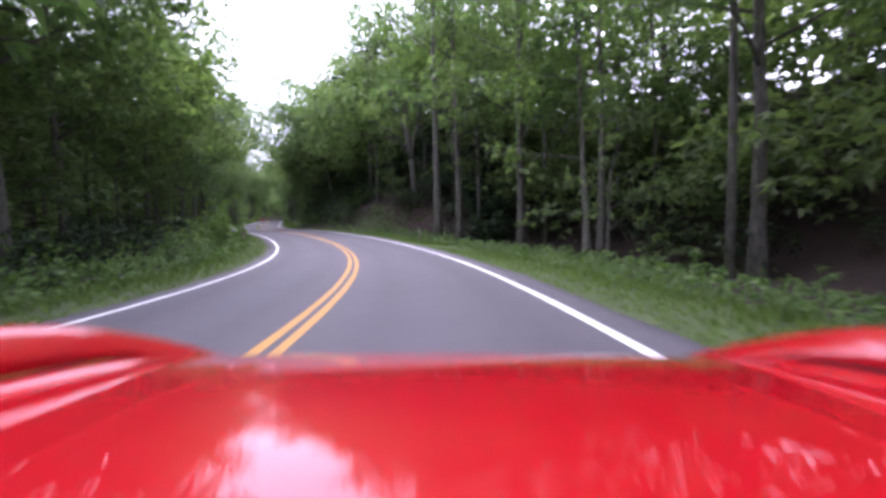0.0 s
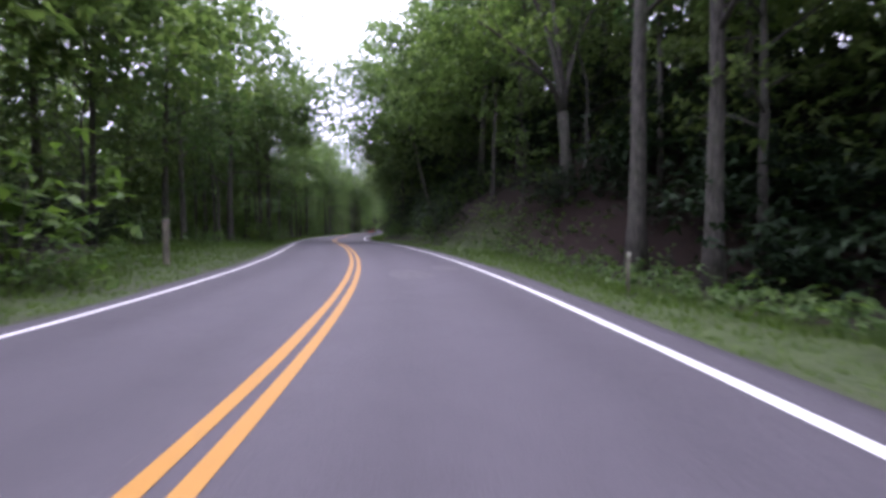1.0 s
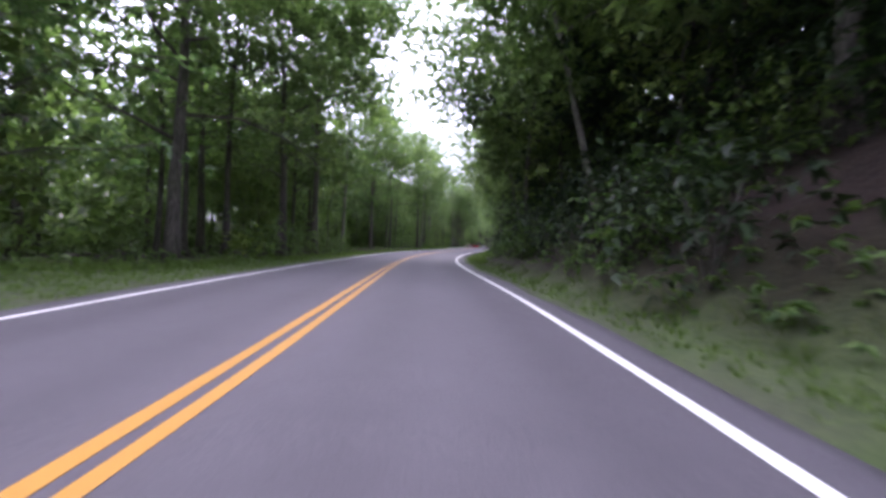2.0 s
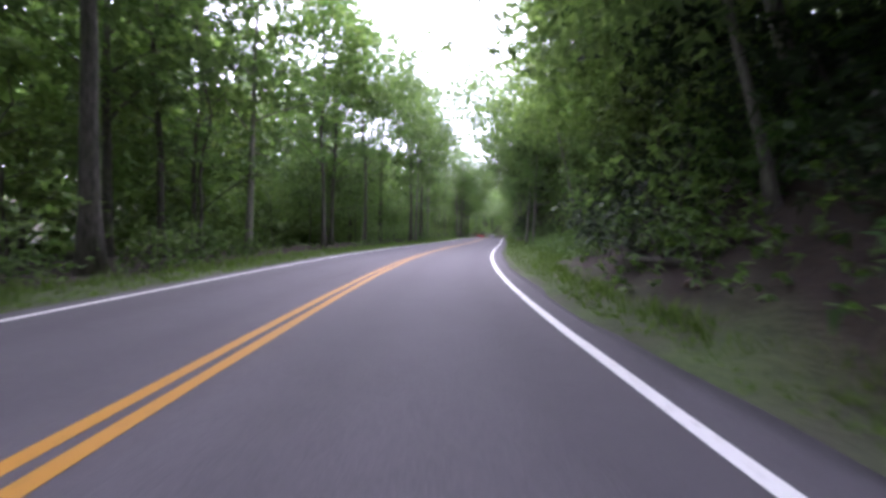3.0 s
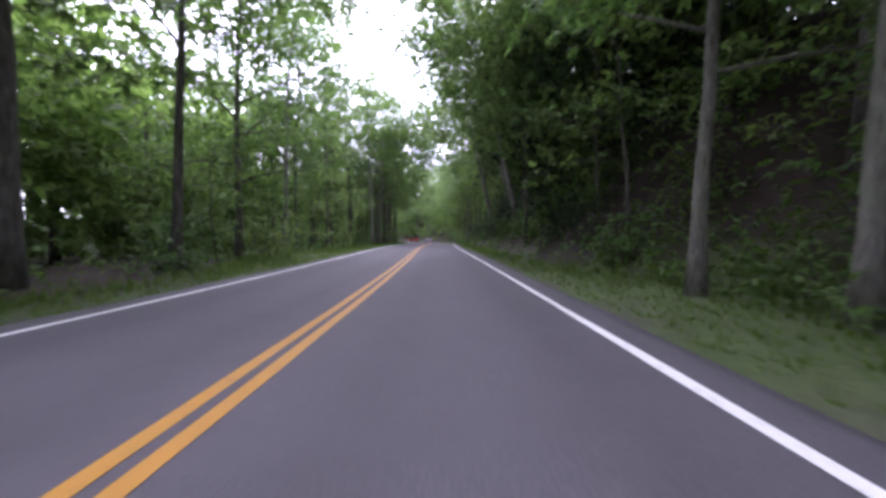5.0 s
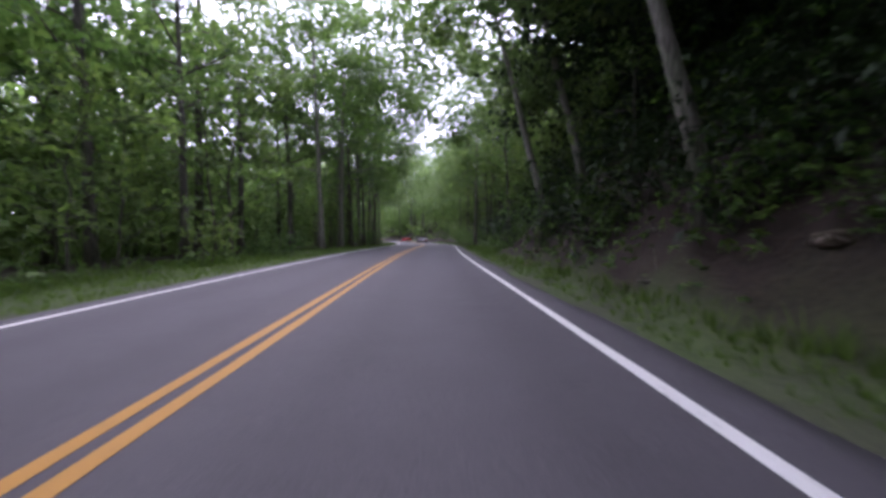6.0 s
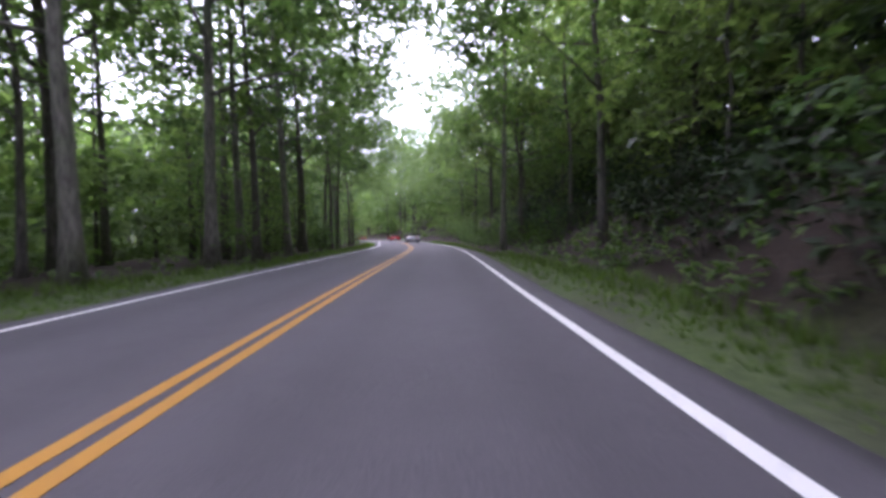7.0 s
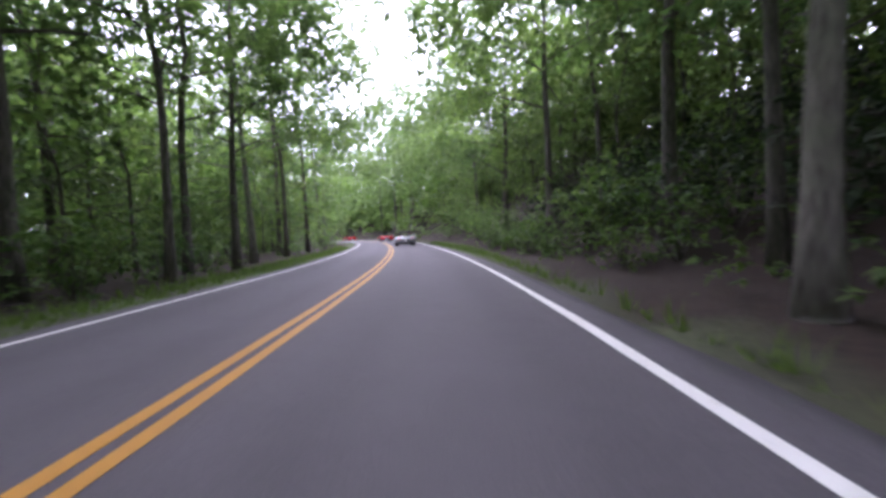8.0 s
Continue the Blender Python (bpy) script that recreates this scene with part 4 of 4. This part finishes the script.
# ---- cars ----
def car_top(x, d):
    """Height of the bonnet, sills and tail over the road; d metres ahead of the windscreen's foot."""
    ax = abs(x)
    if d > -0.2:
        z = 0.806 - 0.135 * (d - 0.2) ** 2 if d > 0.2 else 0.806 + 0.03 * (0.2 - d)
        # the wing swells over the wheel, a sharp crease runs along the bonnet
        q = min(max((ax - 0.735) / 0.115, 0), 1)
        z += 0.108 * q * q * (3 - 2 * q) * math.exp(-(max(0, d - 0.68) / 0.62) ** 2)
        z += 0.0016 / (1 + (abs(ax - 0.46) / 0.01) ** 2) * (1 if d < 0.7 else max(0, 1 - (d - 0.7) * 1.6))
        z -= 0.02 * (ax / 0.8) ** 2
        if d > 1.35:
            z -= 0.9 * (d - 1.35) ** 2
    else:
        z = 0.84 + 0.05 * math.exp(-((ax - 0.7) / 0.22) ** 2) * math.exp(-((d + 1.75) / 0.6) ** 2) - 0.03 * (ax / 0.8) ** 2
        if d < -2.0:
            z -= 0.35 * (d + 2.0) ** 2
    return z


def half_width(d):
    return 0.93 - 0.16 * max(0, d - 1.0) ** 2 - 0.10 * max(0, -1.9 - d) ** 2 + 0.015 * math.exp(-((d - 0.8) / 0.4) ** 2) + 0.02 * math.exp(-((d + 1.6) / 0.45) ** 2)


def shut(d):
    return 0.768 - 0.25 * max(0, d - 0.95)


def panel_grid(f, us, vs):
    verts = [f(u, v) for u in us for v in vs]
    n = len(vs)
    faces = [(i * n + j, i * n + j + 1, (i + 1) * n + j + 1, (i + 1) * n + j) for i in range(len(us) - 1) for j in range(n - 1)]
    return verts, faces


def shell(name, verts, faces, mat, parent, label="", thick=0.012):
    ob = part_data(name, verts, faces, mat, parent, label, smooth=True)
    bm = bmesh.new()
    bm.from_mesh(ob.data)
    bmesh.ops.recalc_face_normals(bm, faces=bm.faces)
    if sum(f.normal.z for f in bm.faces) < 0:
        bmesh.ops.reverse_faces(bm, faces=bm.faces)
    bmesh.ops.solidify(bm, geom=list(bm.faces), thickness=thick)
    bm.to_mesh(ob.data)
    bm.free()
    return ob


def wheel(parent, x, d):
    side = 1 if x > 0 else -1
    prof = [(0.30, -0.11), (0.325, -0.09), (0.33, 0), (0.325, 0.09), (0.30, 0.11), (0.21, 0.10), (0.21, -0.10)]
    n, verts, faces = 28, [], []
    for i in range(n):
        a = 2 * math.pi * i / n
        verts += [(x + o, d + r * math.cos(a), 0.33 + r * math.sin(a)) for r, o in prof]
    for i in range(n):
        for j in range(7):
            faces.append((i * 7 + j, i * 7 + (j + 1) % 7, ((i + 1) % n) * 7 + (j + 1) % 7, ((i + 1) % n) * 7 + j))
    hub = part_data("wheel", verts, faces, RUBBER, parent, smooth=True)
    bm = bmesh.new()
    bmesh.ops.create_cone(bm, cap_ends=True, segments=20, radius1=0.06, radius2=0.05, depth=0.06, matrix=Matrix.Translation((x + side * 0.06, d, 0.33)) @ Matrix.Rotation(math.pi / 2, 4, "Y"))
    for i in range(5):
        m = Matrix.Translation((x + side * 0.06, d, 0.33)) @ Matrix.Rotation(2 * math.pi * i / 5, 4, "X") @ Matrix.LocRotScale((0, 0, 0.13), None, (0.03, 0.06, 0.2))
        bmesh.ops.create_cube(bm, size=1, matrix=m)
    part("rim", bm, RIM, hub, "five-spoke alloy rim")


def roadster(paint, label, seat=None, fine_step=0.06, across=41):
    """An open two-seater; its origin is on the road under the foot of the windscreen, its nose towards +y."""
    car = new("roadster")
    ds = list(np.arange(-0.12, 1.78, fine_step)) + [1.8]
    lin = lambda a, b, n: [a + (b - a) * i / (n - 1) for i in range(n)]
    shell("bonnet", *panel_grid(lambda d, u: ((shut(d) - 0.004) * u, d, car_top((shut(d) - 0.004) * u, d)), ds, lin(-1, 1, across)), paint, car)
    for sgn in (-1, 1):
        def wing(d, u):
            x0, x1 = shut(d) + 0.004, half_width(d)
            x = x0 + (x1 - x0) * min(u, 1)
            z = car_top(x, d) - 0.35 * max(0, (x - x1 + 0.07)) ** 2 * 20
            if u > 1:
                x, z = x1 + 0.012 * math.sin((u - 1) * math.pi), z + (0.30 - z) * (u - 1)
            return (sgn * x, d, z)
        v, f = panel_grid(wing, ds, lin(0, 1, 10) + lin(1.08, 2, 10))
        c = [(sum(v[i][1] for i in g) / 4, sum(v[i][2] for i in g) / 4) for g in f]
        f = [g for g, (y, z) in zip(f, c) if (y - 0.82) ** 2 + (z - 0.33) ** 2 > 0.385 ** 2]
        shell("front_wing", v, f, paint, car)
        def flank(d, u):
            x1, z = half_width(d), car_top(half_width(d), d)
            return (sgn * (x1 + 0.015 * math.sin(u * math.pi) - 0.05 * max(0, u - 0.8)), d, z + (0.24 - z) * u)
        v, f = panel_grid(flank, lin(-1.02, -0.125, 12), lin(0, 1, 9))
        door = shell("door", v, f, paint, car)
        part("door_handle", box_bm(sgn * (half_width(-0.9) + 0.012) - 0.012, -0.98, 0.66, sgn * (half_width(-0.9) + 0.012) + 0.012, -0.82, 0.685, 0.005), paint, door)
        v, f = panel_grid(flank, lin(-2.34, -1.025, 18), lin(0, 1, 11))
        c = [(sum(v[i][1] for i in g) / 4, sum(v[i][2] for i in g) / 4) for g in f]
        f = [g for g, (y, z) in zip(f, c) if (y + 1.5) ** 2 + (z - 0.33) ** 2 > 0.385 ** 2]
        shell("rear_wing", v, f, paint, car)
        for d in (0.82, -1.5):
            wheel(car, sgn * 0.75, d)
        mirror = part("mirror", box_bm(sgn * 0.99 - 0.09, -0.26, 0.93, sgn * 0.99 + 0.09, -0.15, 1.05, 0.03), paint, car)
        part("mirror_arm", box_bm(sgn * 0.89 - 0.03, -0.22, 0.86, sgn * 0.89 + 0.05, -0.17, 0.96, 0.01), TRIM, mirror)
        bm = bmesh.new()
        bmesh.ops.create_uvsphere(bm, u_segments=18, v_segments=10, radius=1, matrix=Matrix.LocRotScale((sgn * 0.62, 1.74, 0.44), Euler((-0.5, 0, 0)), (0.12, 0.13, 0.06)))
        part("headlight", bm, LAMP, car, "clear headlight")
        bm = bmesh.new()
        bmesh.ops.create_uvsphere(bm, u_segments=18, v_segments=10, radius=1, matrix=Matrix.LocRotScale((sgn * 0.58, -2.385, 0.66), None, (0.17, 0.06, 0.055)))
        part("tail_light", bm, TAIL, car, "red oval tail lamp")
        st = part("seat", box_bm(sgn * 0.36 - 0.24, -0.98, 0.32, sgn * 0.36 + 0.24, -0.45, 0.5, 0.06), seat or SEAT, car)
        part("seat_back", box_bm(sgn * 0.36 - 0.23, -1.12, 0.45, sgn * 0.36 + 0.23, -0.95, 0.9, 0.06), seat or SEAT, st)
        part("headrest", box_bm(sgn * 0.36 - 0.12, -1.13, 0.88, sgn * 0.36 + 0.12, -1.03, 1.06, 0.04), seat or SEAT, st)
        bm = bmesh.new()
        bmesh.ops.create_cone(bm, cap_ends=True, segments=16, radius1=0.04, radius2=0.04, depth=0.16, matrix=Matrix.Translation((sgn * 0.45, -2.36, 0.27)) @ Matrix.Rotation(math.pi / 2, 4, "X"))
        part("exhaust", bm, RIM, car, "chrome exhaust tip")
    shell("boot_lid", *panel_grid(lambda d, u: (half_width(d) * u, d, car_top(half_width(d) * u, d)), lin(-2.34, -1.2, 20), lin(-1, 1, 25)), paint, car)
    shell("rear_bumper", *panel_grid(lambda t, u: (half_width(-2.34) * u, -2.34 - 0.10 * math.sin(t * 2.6) - 0.03 * (1 - u * u), car_top(half_width(-2.34) * u, -2.34) * (1 - t) + 0.24 * t), lin(0, 1, 10), lin(-1, 1, 19)), paint, car)
    shell("front_bumper", *panel_grid(lambda t, u: (half_width(1.8) * u, 1.8 + 0.14 * math.sin(t * 2.8) * (1 - 0.5 * u * u), car_top(half_width(1.8) * u, 1.8) * (1 - t) + 0.2 * t), lin(0, 1, 10), lin(-1, 1, 19)), paint, car)
    part("grille", box_bm(-0.38, 1.9, 0.28, 0.38, 1.945, 0.4, 0.02), TRIM, car, "black radiator grille")
    part("diffuser", box_bm(-0.62, -2.47, 0.2, 0.62, -2.36, 0.36, 0.03), TRIM, car, "black lower bumper")
    part("plate_recess", box_bm(-0.3, -2.474, 0.42, 0.3, -2.44, 0.57, 0.02), TRIM, car)
    part("tonneau", box_bm(-0.66, -1.5, 0.8, 0.66, -1.14, 0.875, 0.03), TRIM, car, "black folded roof cover")
    part("number_plate", box_bm(-0.16, -2.486, 0.44, 0.16, -2.476, 0.55, 0.004), PLATE, car, "blank pale number plate")
    part("floor_pan", box_bm(-0.74, -2.2, 0.2, 0.74, 1.7, 0.3, 0.02), TRIM, car)
    part("dashboard", box_bm(-0.74, -0.42, 0.5, 0.74, -0.18, 0.80, 0.05), TRIM, car)
    part("rear_bulkhead", box_bm(-0.74, -1.24, 0.3, 0.74, -1.16, 0.8, 0.02), TRIM, car)
    v, f = panel_grid(lambda t, u: (0.7 * u * (1 - 0.1 * t), -0.22 - 0.42 * t - 0.12 * u * u, 0.83 + 0.36 * t), lin(0, 1, 8), lin(-1, 1, 15))
    ws = shell("windscreen", v, f, GLASS, car, thick=0.005)
    rail = [(0.7 * u * 0.9, -0.64 - 0.12 * u * u, 1.195) for u in lin(-1, 1, 13)]
    path = [(-0.7, -0.34, 0.82)] + rail + [(0.7, -0.34, 0.82)]
    v, f = tube(path, [0.022] * len(path), 8)
    part_data("windscreen_frame", v, f, TRIM, ws, smooth=True)
    return tagged(car, label, "car", "convoy of open cars")


own = roadster(RED_PAINT, "glossy red open roadster standing in the lane", fine_step=0.025, across=141)
own.matrix_basis = pose(*(at(-6.69, 1.51, 0.0)), -2.2, 1.83, heading(-6.69) - 0.2)
silver = roadster(SILVER_PAINT, "silver open roadster with its roof down in the lane")
silver.matrix_basis = pose(*at(187.5, 1.4, 0.0), 0, 0, heading(187.5))
red = roadster(RED_PAINT, "red open roadster ahead of the silver one")
red.matrix_basis = pose(*at(216.0, 1.6, 0.0), 0, 0, heading(216.0))
lead = copy_thing(red, pose(*at(246.0, 1.6, 0.0), 0, 0, heading(246.0)))
lead["label"] = "red open roadster leading the line of cars"
